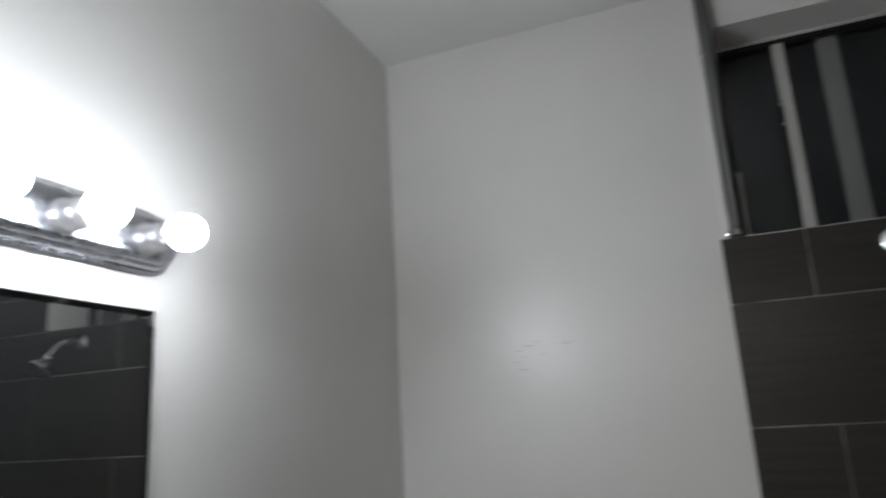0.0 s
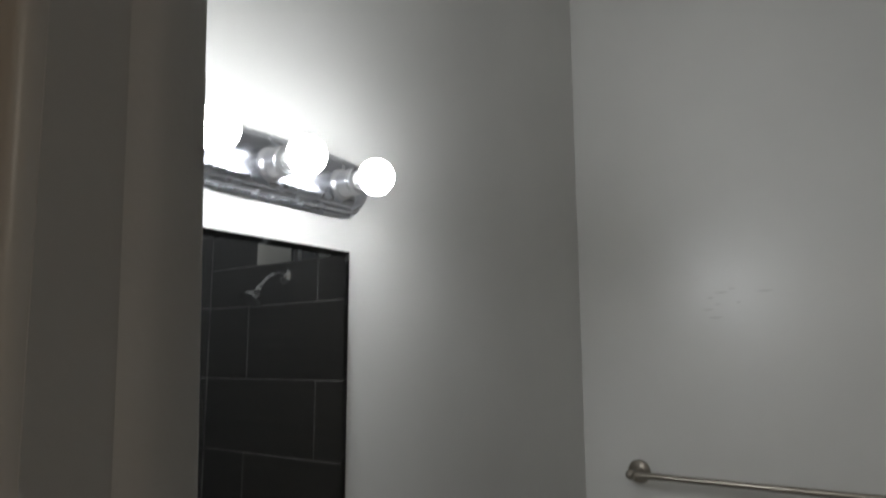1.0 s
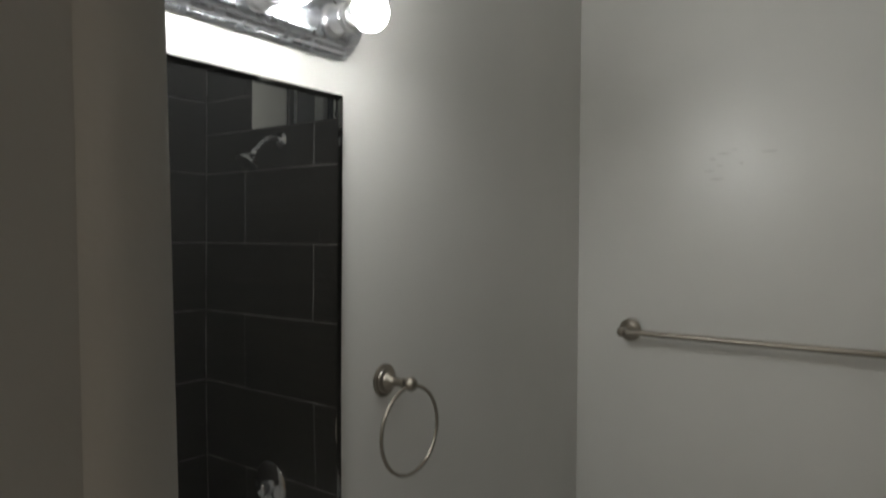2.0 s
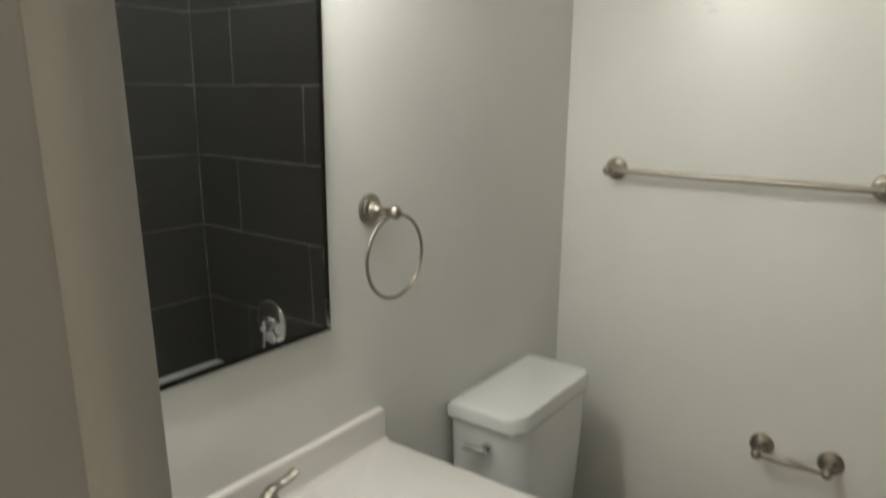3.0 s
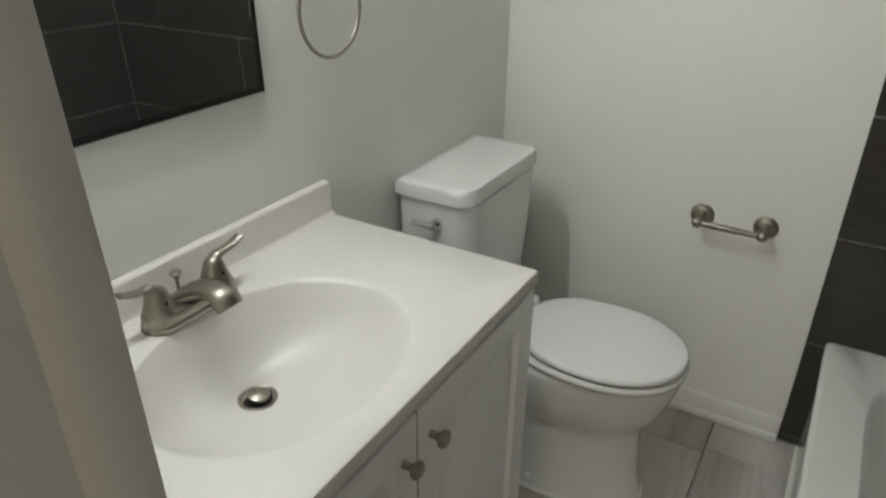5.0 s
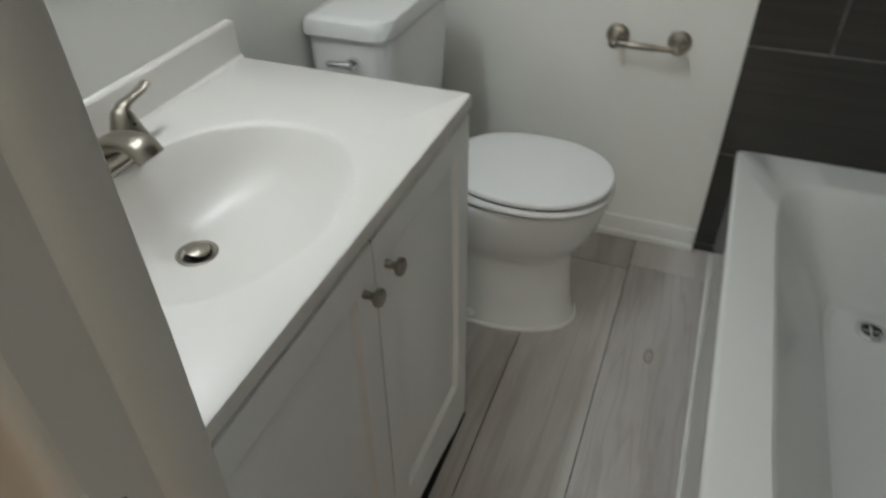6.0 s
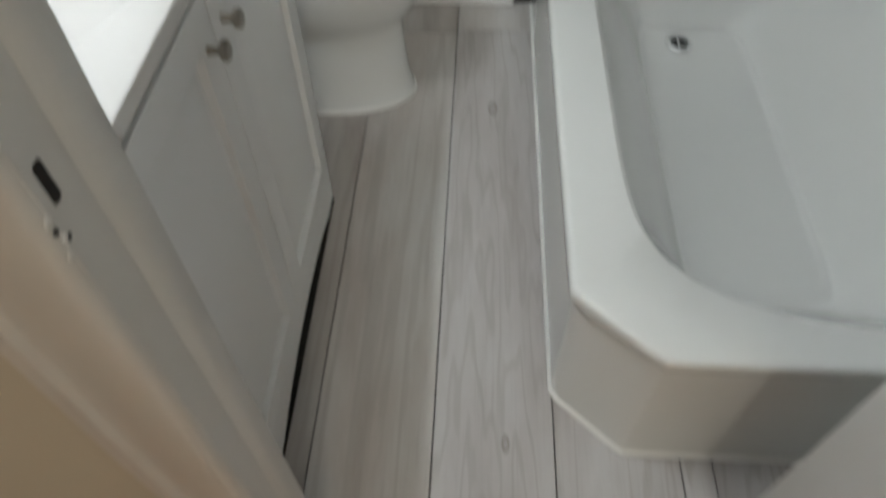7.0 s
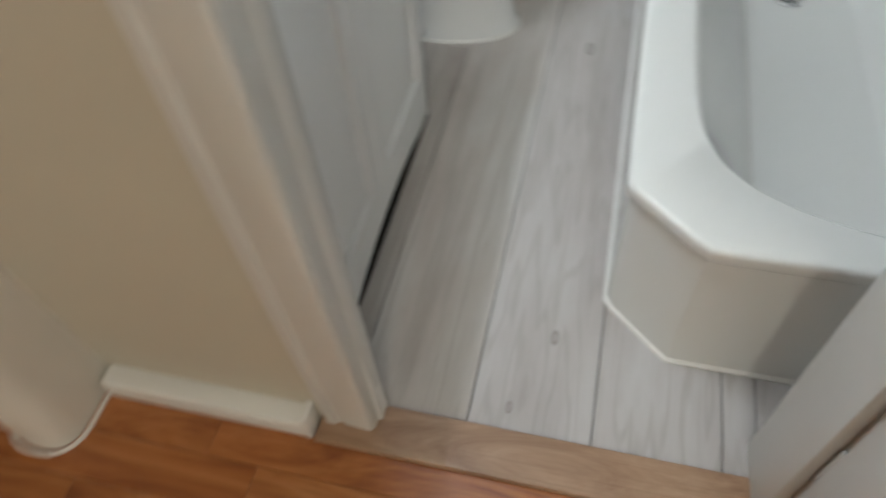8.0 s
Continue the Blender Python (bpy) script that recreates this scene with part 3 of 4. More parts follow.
def smooth_rows(rows, first, steps):
    """Rows of numbers passed through smoothly, from the row numbered first to the last."""
    a = [np.array(r, float) for r in rows]
    a.append(a[-1] * 2 - a[-2])
    out = []
    for i in range(first, len(rows) - 1):
        p0, p1, p2, p3 = a[max(i - 1, 0)], a[i], a[i + 1], a[i + 2]
        for k in range(steps):
            t = k / steps
            out.append(0.5 * (2 * p1 + (p2 - p0) * t + (2 * p0 - 5 * p1 + 4 * p2 - p3) * t * t + (3 * p1 - p0 - 3 * p2 + p3) * t ** 3))
    out.append(a[len(rows) - 1])
    return out


CA, CB = Vector((TX0, 0.334)), Vector((1.031, TY0))
cut = (CB - CA).normalized()
nrm = Vector((cut.y, -cut.x))
if nrm.dot(CA - TC.xy) < 0:
    nrm = -nrm
CHA = math.atan2(nrm.y, nrm.x)
CHD = nrm.dot(CA - TC.xy)
corner_angles = [math.atan2(p[1] - TC.y, p[0] - TC.x) for p in ((CA.x, CA.y), (CB.x, CB.y), (TX1, TY0), (TX1, TY1), (TX0, TY1))]
ANG = sorted([2 * math.pi * i / 150 - math.pi for i in range(150)] + corner_angles)
bathtub = thing("bathtub", (TX0, TY0, 0), "white enamelled bathtub with a cut corner in a tiled alcove", "bathtub")
g = 0.011
apron = tub_planes(TX0 + g, TX1, TY0 + g, TY1, CHD - g)
loops = [polar_loop(TC, apron, 0.0, 400, ANG), polar_loop(TC, apron, RIM - 0.034, 400, ANG)]
for inset, dz in ((0.004, -0.032), (0.0, -0.026), (0.0, -0.010), (0.002, -0.004), (0.006, -0.001), (0.012, 0.0)):
    e = inset
    loops.append(polar_loop(TC, tub_planes(TX0 + e, TX1 - e * 0.1, TY0 + e, TY1 - e * 0.1, CHD - e), RIM + dz, 220, ANG))
inner = [  # (left, right, front, back, cut, z, power)
    (1.004, 1.612, 0.278, 1.478, 0.530, RIM + 0.001, 9.5),
    (1.011, 1.604, 0.287, 1.471, 0.523, RIM - 0.004, 9.5),
    (1.018, 1.597, 0.296, 1.465, 0.516, RIM - 0.014, 9.5),
    (1.066, 1.562, 0.350, 1.446, 0.470, RIM - 0.090, 9),
    (1.128, 1.512, 0.425, 1.424, 0.418, RIM - 0.190, 9),
    (1.173, 1.474, 0.490, 1.404, 0.378, 0.079, 9),
    (1.189, 1.458, 0.520, 1.390, 0.360, 0.064, 9),
    (1.212, 1.436, 0.570, 1.366, 0.332, 0.057, 9),
    (1.260, 1.350, 0.760, 1.050, 0.120, 0.053, 9)]
inner = [v[:] for v in np.array([[np.interp(t, range(len(inner)), col) for col in zip(*inner)] for t in np.linspace(0, 2, 5)])[:-1]] + [tuple(v) for v in smooth_rows(inner, 2, 6)]
for l_, r_, f_, b_, c_, z, p in inner:
    loops.append(polar_loop(TC, tub_planes(l_, r_, f_, b_, c_), z, p, ANG))
bm = bmesh.new()
loft(bm, loops, False, True)
part("shell", bm, ENAMEL, bathtub)
bead = tub_planes(TX0 + g - 0.006, TX1, TY0 + g - 0.006, TY1, CHD - g + 0.006)
bead_in = tub_planes(TX0 + g + 0.001, TX1, TY0 + g + 0.001, TY1, CHD - g - 0.001)
bm = bmesh.new()
loft(bm, [polar_loop(TC, bead, 0.0, 400, ANG), polar_loop(TC, bead, 0.005, 400, ANG), polar_loop(TC, bead_in, 0.010, 400, ANG)])
part("caulk_bead", bm, CAULK, bathtub, "white caulk line along the floor")
bm = lathe(bmesh.new(), (1.292, 1.330, 0.059), (0, 0, 1), [(-0.01, 0.036), (0.002, 0.036), (0.004, 0.033), (0.003, 0.024), (-0.004, 0.022), (-0.004, 0.0)], 28)
drain = part("drain", bm, CHROME, bathtub, "chrome drain ring")
part("drain_hole", lathe(bmesh.new(), (1.292, 1.330, 0.0560), (0, 0, 1), [(0, 0.0215), (0.0012, 0.0215), (0.0014, 0.0)], 24), DARK, drain)
part("strainer", boxes((1.289, 1.295, 1.309, 1.351, 0.0575, 0.0590, 0.0005), (1.272, 1.2885, 1.327, 1.333, 0.0575, 0.0590, 0.0005), (1.2955, 1.312, 1.327, 1.333, 0.0575, 0.0590, 0.0005)), CHROME, drain)
bm = lathe(bmesh.new(), (1.31, 1.455, 0.290), (0, -1, 0.12), [(-0.012, 0.036), (0.008, 0.036), (0.013, 0.031), (0.015, 0.012), (0.0145, 0.0)], 28)
overflow = part("overflow_plate", bm, CHROME, bathtub, "round chrome overflow plate")
part("trip_lever", tube(bmesh.new(), [(1.31, 1.438, 0.292), (1.31, 1.426, 0.296), (1.31, 1.420, 0.309)], [0.004, 0.004, 0.005], 10), CHROME, overflow)

# tub spout
spout = thing("tub_spout", (1.31, BACK - 0.010, 0.42), "chrome tub spout on the tiled wall", "faucet")
path = curve_points([(1.31, BACK - 0.010, 0.425), (1.31, 1.545, 0.425), (1.31, 1.490, 0.418), (1.31, 1.462, 0.395), (1.31, 1.458, 0.378)], 5)
part("body", tube(bmesh.new(), path, blend_values([0.027, 0.025, 0.023, 0.021, 0.019], len(path)), 20), CHROME, spout)
part("flange", lathe(bmesh.new(), (1.31, BACK - 0.0095, 0.425), (0, -1, 0), [(0, 0.034), (0.006, 0.033), (0.010, 0.028)], 28), CHROME, spout)
part("diverter_knob", lathe(bmesh.new(), (1.31, 1.474, 0.436), (0, 0, 1), [(0, 0.003), (0.010, 0.003), (0.012, 0.007), (0.019, 0.007), (0.021, 0.004)], 14), CHROME, spout)

# shower valve
VX, VZ = 1.290, 0.570
valve = thing("shower_valve", (VX, BACK - 0.010, VZ), "chrome round shower valve plate with lever", "shower valve")
part("plate", lathe(bmesh.new(), (VX, BACK - 0.0095, VZ), (0, -1, 0), [(0, 0.086), (0.004, 0.086), (0.010, 0.078), (0.012, 0.055), (0.016, 0.045), (0.017, 0.030)], 40), CHROME, valve)
part("hub", lathe(bmesh.new(), (VX, BACK - 0.026, VZ), (0, -1, 0), [(0, 0.028), (0.02, 0.026), (0.034, 0.024), (0.040, 0.016), (0.041, 0.0)], 28), CHROME, valve)
path = curve_points([(VX, 1.548, VZ - 0.01), (VX, 1.545, VZ - 0.04), (VX, 1.540, VZ - 0.075), (VX, 1.532, VZ - 0.095)], 4)
part("lever", tube(bmesh.new(), path, blend_values([0.010, 0.009, 0.008, 0.010], len(path)), 14, 0.7, (0, 1, 0)), CHROME, valve)

# shower head
SX = 1.222
shower = thing("wall_shower", (SX, BACK - 0.010, 1.833), "chrome shower head on a bent arm", "shower head")
path = curve_points([(SX, BACK - 0.010, 1.833), (SX, 1.545, 1.836), (SX, 1.505, 1.818), (SX, 1.468, 1.780)], 6)
part("arm", tube(bmesh.new(), path, 0.0095, 14, 1.0, (1, 0, 0)), CHROME, shower)
part("flange", lathe(bmesh.new(), (SX, BACK - 0.0095, 1.833), (0, -1, 0), [(0, 0.030), (0.004, 0.030), (0.010, 0.018), (0.012, 0.011)], 28), CHROME, shower)
part("head", lathe(bmesh.new(), (SX, 1.472, 1.785), (0, -0.62, -0.78), [(0, 0.012), (0.012, 0.016), (0.020, 0.013), (0.030, 0.016), (0.050, 0.036), (0.060, 0.042), (0.068, 0.042), (0.070, 0.036), (0.069, 0.0)], 32), CHROME, shower)

# upright bar between the painted wall and the window
BX, BY = 0.908, BACK - 0.0195
bar = thing("upright_bar", (BX, BY, TILE_TOP), "dark chrome upright bar with end caps beside the window", "metal bar")
part("tube", tube(bmesh.new(), [(BX, BY, TILE_TOP + 0.004), (BX, BY, CEIL - 0.001)], 0.0165, 22, 1.0, (1, 0, 0)), DARK_CHROME, bar)
part("end_cap", lathe(bmesh.new(), (BX, BY, TILE_TOP + 0.0005), (0, 0, 1), [(0, 0.0185), (0.002, 0.0205), (0.016, 0.0205), (0.020, 0.0167)], 22), DARK_CHROME, bar)
part("cap_tip", lathe(bmesh.new(), (BX - 0.016, BY, TILE_TOP + 0.006), (-1, 0, 0.15), [(0, 0.0055), (0.008, 0.005), (0.012, 0.003), (0.0125, 0.0)], 14), CHROME, bar, "small bright chrome tip")
part("cap_tip", lathe(bmesh.new(), (BX - 0.013, BY, 2.362), (-1, 0, 0.1), [(0, 0.005), (0.008, 0.0045), (0.012, 0.003), (0.0125, 0.0)], 14), CHROME, bar, "small bright chrome tip")
part("side_strip", boxes((BX - 0.031, BX - 0.0170, BACK - 0.012, BACK - 0.0005, TILE_TOP + 0.001, CEIL - 0.001, 0.002)), WALL, bar, "white painted strip")
part("side_strip", boxes((BX + 0.0190, BX + 0.0260, BACK - 0.008, BACK - 0.0005, TILE_TOP + 0.001, TILE_TOP + 0.160, 0.002)), STILE_VINYL, bar, "short pale strip")

# ---- toilet ----
TOY = 1.198
toilet = thing("toilet", (0.35, TOY, 0), "white two-piece toilet with the lid down", "toilet")


def egg(xb, xf, hw, z, n=56, square=0.75):
    """A bowl outline: round nose, squarer back."""
    cx = xb + (xf - xb) * 0.52
    out = []
    for i in range(n):
        a = 2 * math.pi * i / n
        c, s = math.cos(a), math.sin(a)
        k = 1.0 if c > 0 else square
        x = cx + ((xf - cx) if c > 0 else (cx - xb)) * math.copysign(abs(c) ** k, c)
        out.append((x, TOY + hw * math.copysign(abs(s) ** (0.92 if c > 0 else k), s), z))
    return out


bm = bmesh.new()
loft(bm, [egg(0.16, 0.606, 0.112, 0.0, square=0.45), egg(0.16, 0.606, 0.112, 0.014, square=0.45), egg(0.165, 0.600, 0.107, 0.024, square=0.45), egg(0.17, 0.592, 0.104, 0.07, square=0.45),
          egg(0.17, 0.586, 0.099, 0.14, square=0.5), egg(0.17, 0.584, 0.098, 0.195, square=0.5), egg(0.17, 0.588, 0.101, 0.215, square=0.55), egg(0.17, 0.606, 0.118, 0.240, square=0.6), egg(0.18, 0.628, 0.134, 0.280), egg(0.18, 0.642, 0.142, 0.325), egg(0.18, 0.649, 0.146, 0.352), egg(0.18, 0.649, 0.146, 0.368), egg(0.182, 0.646, 0.143, 0.376), egg(0.20, 0.62, 0.13, 0.378)], True, True)
bowl = part("bowl", bm, PORCELAIN, toilet)
part("caulk_bead", loft(bmesh.new(), [egg(0.155, 0.612, 0.118, 0.0, square=0.45), egg(0.155, 0.611, 0.117, 0.005, square=0.45), egg(0.16, 0.605, 0.111, 0.009, square=0.45)]), CAULK, bowl, "white caulk line round the foot")
part("bolt_cap", lathe(bmesh.new(), (0.36, TOY - 0.104, 0.020), (0, 0, 1), [(0, 0.014), (0.010, 0.013), (0.017, 0.008), (0.018, 0.0)], 18), PORCELAIN, bowl)


def slab(xb, xf, hw, z0, z1, crown=0.0):
    """A seat-shaped slab with a rounded rim; crown: how far the top swells."""
    r = (z1 - z0) / 2
    loops = [egg(xb + 0.020, xf - 0.020, hw - 0.020, z0, square=0.85)]
    for i in range(9):
        a = -math.pi / 2 + math.pi * i / 8
        e = r * 0.9 * (1 - math.cos(a))
        loops.append(egg(xb + e, xf - e, hw - e, z0 + r + r * math.sin(a), square=0.85))
    for k in (0.25, 0.5, 0.75):
        loops.append(egg(xb + (xf - xb) * 0.45 * k, xf - (xf - xb) * 0.45 * k, hw * (1 - 0.9 * k), z1 + crown * (1 - (1 - k) ** 2), square=0.85))
    return loft(bmesh.new(), loops, True, True)


part("seat", slab(0.247, 0.660, 0.156, 0.3815, 0.3985), SEAT, toilet, "white plastic seat ring")
part("lid", slab(0.270, 0.655, 0.153, 0.4030, 0.4190, 0.003), SEAT, toilet, "closed white plastic lid")
# black slabs fill the two slits in place of shade under seat and lid
part("slit_shade", loft(bmesh.new(), [egg(0.253, 0.651, 0.148, z, square=0.85) for z in (0.3780, 0.3820)], True, True), DARK, toilet, "dark fill for shade under the seat")
part("slit_shade", loft(bmesh.new(), [egg(0.276, 0.648, 0.146, z, square=0.85) for z in (0.3982, 0.4034)], True, True), DARK, toilet, "dark fill for shade under the lid")
for dy in (-0.070, 0.070):
    part("hinge_cap", boxes((0.236, 0.276, TOY + dy - 0.018, TOY + dy + 0.018, 0.377, 0.424, 0.009)), SEAT, toilet)


def round_rect(x0, x1, y0, y1, r_front, r_back, z, n=7):
    """A tank outline with rounder front corners (high x)."""
    out = []
    for cx, cy, r, a0 in ((x1 - r_front, y1 - r_front, r_front, 0), (x0 + r_back, y1 - r_back, r_back, 90), (x0 + r_back, y0 + r_back, r_back, 180), (x1 - r_front, y0 + r_front, r_front, 270)):
        out += [(cx + r * math.cos(radians(a0 + 90 * i / n)), cy + r * math.sin(radians(a0 + 90 * i / n)), z) for i in range(n + 1)]
    return out


KY0, KY1 = 1.037, 1.410
bm = bmesh.new()
loft(bm, [round_rect(0.030, 0.172, KY0 + 0.045, KY1 - 0.045, 0.035, 0.01, 0.375), round_rect(0.022, 0.186, KY0 + 0.032, KY1 - 0.032, 0.040, 0.012, 0.40), round_rect(0.016, 0.193, KY0 + 0.016, KY1 - 0.016, 0.042, 0.012, 0.60), round_rect(0.014, 0.196, KY0 + 0.012, KY1 - 0.012, 0.042, 0.012, 0.722)], True, True)
part("tank", bm, PORCELAIN, toilet)
bm = bmesh.new()
loft(bm, [round_rect(0.013, 0.193, KY0 + 0.004, KY1 - 0.004, 0.044, 0.014, 0.7225), round_rect(0.006, 0.199, KY0, KY1, 0.047, 0.016, 0.728), round_rect(0.006, 0.199, KY0, KY1, 0.047, 0.016, 0.750), round_rect(0.012, 0.196, KY0 + 0.003, KY1 - 0.003, 0.045, 0.015, 0.758), round_rect(0.018, 0.196, KY0 + 0.010, KY1 - 0.010, 0.040, 0.012, 0.762), round_rect(0.03, 0.18, KY0 + 0.03, KY1 - 0.03, 0.03, 0.01, 0.763)], True, True)
part("tank_lid", bm, PORCELAIN, toilet, "glossy white tank lid")
lever = part("flush_lever", lathe(bmesh.new(), (0.116, KY0 + 0.014, 0.676), (0, -1, 0), [(0, 0.014), (0.008, 0.014), (0.014, 0.012), (0.022, 0.009), (0.0235, 0.0)], 20), CHROME, toilet, "chrome flush lever")
path = curve_points([(0.116, KY0 - 0.004, 0.676), (0.092, KY0 - 0.010, 0.677), (0.068, KY0 - 0.010, 0.676)], 5)
part("grip", tube(bmesh.new(), path, blend_values([0.011, 0.0075, 0.0095], len(path)), 12, 0.8), CHROME, lever)

# ---- vanity ----
vanity = thing("vanity_cabinet", (0.24, VAN_Y0, 0), "white two-door vanity cabinet with raised panels", "cabinet")
CX = 0.4345
Y0, Y1 = VAN_Y0 + 0.004, VAN_Y1 - 0.008
SPLIT = 0.455
part("side_panel", boxes((0.004, CX - 0.001, Y0, Y0 + 0.016, 0.0, 0.744)), CABINET, vanity)
part("side_panel", boxes((0.004, CX - 0.001, Y1 - 0.016, Y1, 0.0, 0.744, 0.001)), CABINET, vanity)
part("bottom_panel", boxes((0.004, CX - 0.020, Y0 + 0.0165, Y1 - 0.0165, 0.078, 0.092)), CABINET, vanity)
# toe board coloured near black: the shade behind the valance is painted in
part("toe_panel", boxes((CX - 0.070, CX - 0.056, Y0 + 0.0165, Y1 - 0.0165, 0.0, 0.0775)), SHADE, vanity, "recessed toe board, coloured dark for shade")
part("front_frame", boxes((CX - 0.018, CX - 0.002, Y0 + 0.0165, Y0 + 0.050, 0.093, 0.744), (CX - 0.018, CX - 0.002, Y1 - 0.050, Y1 - 0.0165, 0.093, 0.744), (CX - 0.018, CX - 0.002, Y0 + 0.0505, Y1 - 0.0505, 0.712, 0.744)), CABINET, vanity)
# scalloped toe valance
N = 40
top_z, bot = 0.083, []
for i in range(N + 1):
    y = Y0 + (Y1 - Y0) * i / N
    u = (y - Y0) / (Y1 - Y0)
    s = math.sin(math.pi * min(max((u - 0.235) / 0.675, 0), 1)) ** 0.7
    bot.append((y, 0.034 * s))
bm = bmesh.new()
loft(bm, [[(x, y, z) for y, z in bot] for x in (CX - 0.0005, CX + 0.0135)] + [[(CX + 0.0135, y, top_z) for y, z in bot]], False, False, False)
loft(bm, [[(CX - 0.0005, y, z) for y, z in bot], [(CX - 0.0005, y, top_z) for y, z in bot], [(CX + 0.0135, y, top_z) for y, z in bot]], False, False, False)
bmesh.ops.remove_doubles(bm, verts=bm.verts, dist=1e-5)
part("valance", bm, CABINET, vanity, "scalloped white toe valance")


def panel_door(y0, y1, z0, z1, x0):
    """A moulded door front: stile and rail border, groove, raised field."""
    bm = bmesh.new()
    loops = []
    for inset, x in ((0, x0), (0, x0 + 0.0135), (0.0008, x0 + 0.0147), (0.002, x0 + 0.015), (0.050, x0 + 0.015), (0.054, x0 + 0.0060), (0.058, x0 + 0.0040), (0.062, x0 + 0.0045), (0.088, x0 + 0.0140), (0.092, x0 + 0.0150)):
        a, b, c, d = y0 + inset, y1 - inset, z0 + inset, z1 - inset
        loops.append([(x, a, c), (x, b, c), (x, b, d), (x, a, d)])
    loft(bm, loops, True, True)
    return bm


for ya, yb, ky in ((Y0 + 0.001, SPLIT - 0.0018, SPLIT - 0.033), (SPLIT + 0.0018, Y1 - 0.001, SPLIT + 0.031)):
    leaf = part("door", panel_door(ya, yb, 0.087, 0.735, CX), CABINET, vanity)
    edge = yb if yb < 0.5 else ya
    # thin dark strip that paints shade into the gap between the doors
    part("gap_shade", boxes((CX + 0.0005, CX + 0.0125, min(edge, edge + 0.0005 * (1 if yb < 0.5 else -1)), max(edge, edge + 0.0005 * (1 if yb < 0.5 else -1)), 0.089, 0.733)), SHADE, leaf, "dark strip for shade in the door gap")
    part("knob", lathe(bmesh.new(), (CX + 0.0145, ky, 0.676), (1, 0, 0), [(0, 0.006), (0.010, 0.0048), (0.014, 0.007), (0.018, 0.0122), (0.023, 0.0128), (0.026, 0.010), (0.0275, 0.0)], 26), NICKEL, leaf, "round brushed nickel knob")

vanity_top = thing("washbasin", (0.24, VAN_Y0, 0.745), "white cast marble vanity top with integral oval basin", "washbasin")
BC = (0.247, 0.430)
X0, X1 = 0.004, 0.451
DR = (0.185, 0.436)
corner_angles = [math.atan2(y - BC[1], x - BC[0]) for x in (X0, X1) for y in (VAN_Y0, VAN_Y1)]
ANGB = sorted([2 * math.pi * i / 120 - math.pi for i in range(120)] + corner_angles)


def slab_loop(inset, z):
    planes = [(math.pi, BC[0] - X0 - inset), (0, X1 - inset - BC[0]), (-math.pi / 2, BC[1] - VAN_Y0 - inset), (math.pi / 2, VAN_Y1 - inset - BC[1])]
    return polar_loop(BC, planes, z, 300, ANGB)


def basin_loop(scale, shift, z):
    cx, cy = BC[0] + (DR[0] - BC[0]) * shift, BC[1] + (DR[1] - BC[1]) * shift
    out = []
    for a in ANGB:
        r = 1.0 / math.sqrt((math.cos(a) / 0.163) ** 2 + (math.sin(a) / 0.205) ** 2)
        out.append((cx + scale * r * math.cos(a), cy + scale * r * math.sin(a), z))
    return out


loops = [slab_loop(0.006, 0.7455), slab_loop(0.0, 0.7455), slab_loop(0.0, COUNTER - 0.006), slab_loop(0.0015, COUNTER - 0.002), slab_loop(0.005, COUNTER)]
for s, sh, d in ((1.06, 0, 0.0), (1.02, 0, 0.0005), (0.99, 0.0, 0.0025), (0.965, 0.01, 0.0084), (0.92, 0.05, 0.0253), (0.84, 0.14, 0.0522), (0.72, 0.30, 0.0775), (0.55, 0.52, 0.0951), (0.36, 0.78, 0.1052), (0.20, 0.95, 0.1103), (0.13, 1.0, 0.112), (0.10, 1.0, 0.1179)):
    loops.append(basin_loop(s, sh, COUNTER - d))
part("basin", loft(bmesh.new(), loops, False, True), MARBLE, vanity_top)
bm = bmesh.new()
prof = [(0.0025, COUNTER + 0.0005), (0.0025, COUNTER + 0.0605), (0.005, COUNTER + 0.063), (0.015, COUNTER + 0.063), (0.0190, COUNTER + 0.0600), (0.0205, COUNTER + 0.054), (0.021, COUNTER + 0.012), (0.024, COUNTER + 0.004), (0.031, COUNTER + 0.0005)]
loft(bm, [[(x, y, z) for x, z in prof] for y in (VAN_Y0 + 0.001, VAN_Y1 - 0.003, VAN_Y1 - 0.0005)], True, True)
part("backsplash", bm, MARBLE, vanity_top)
zd = COUNTER - 0.1115
ring = part("drain", lathe(bmesh.new(), (DR[0], DR[1], zd), (0, 0, 1), [(-0.006, 0.029), (0.001, 0.029), (0.0025, 0.027), (0.001, 0.0225), (-0.006, 0.0215), (-0.006, 0.0)], 30), NICKEL, vanity_top, "nickel pop-up drain")
part("drain_hole", lathe(bmesh.new(), (DR[0], DR[1], zd - 0.0055), (0, 0, 1), [(0, 0.021), (0.002, 0.021), (0.0022, 0)], 24), DARK, ring)
part("stopper", lathe(bmesh.new(), (DR[0], DR[1], zd - 0.003), (0.12, 0.1, 1), [(0, 0.006), (0.006, 0.008), (0.008, 0.0165), (0.011, 0.017), (0.014, 0.012), (0.0155, 0.0)], 24), NICKEL, ring)

# faucet
FY, FX = 0.440, 0.067
faucet = thing("faucet", (FX, FY, COUNTER), "brushed nickel two-handle centerset faucet", "faucet")


def stadium(cx, cy, half, r, z, n=12):
    out = [(cx + r * math.cos(a), cy + half + r * math.sin(a), z) for a in (math.pi * i / n for i in range(n + 1))]
    return out + [(cx + r * math.cos(a), cy - half + r * math.sin(a), z) for a in (math.pi + math.pi * i / n for i in range(n + 1))]


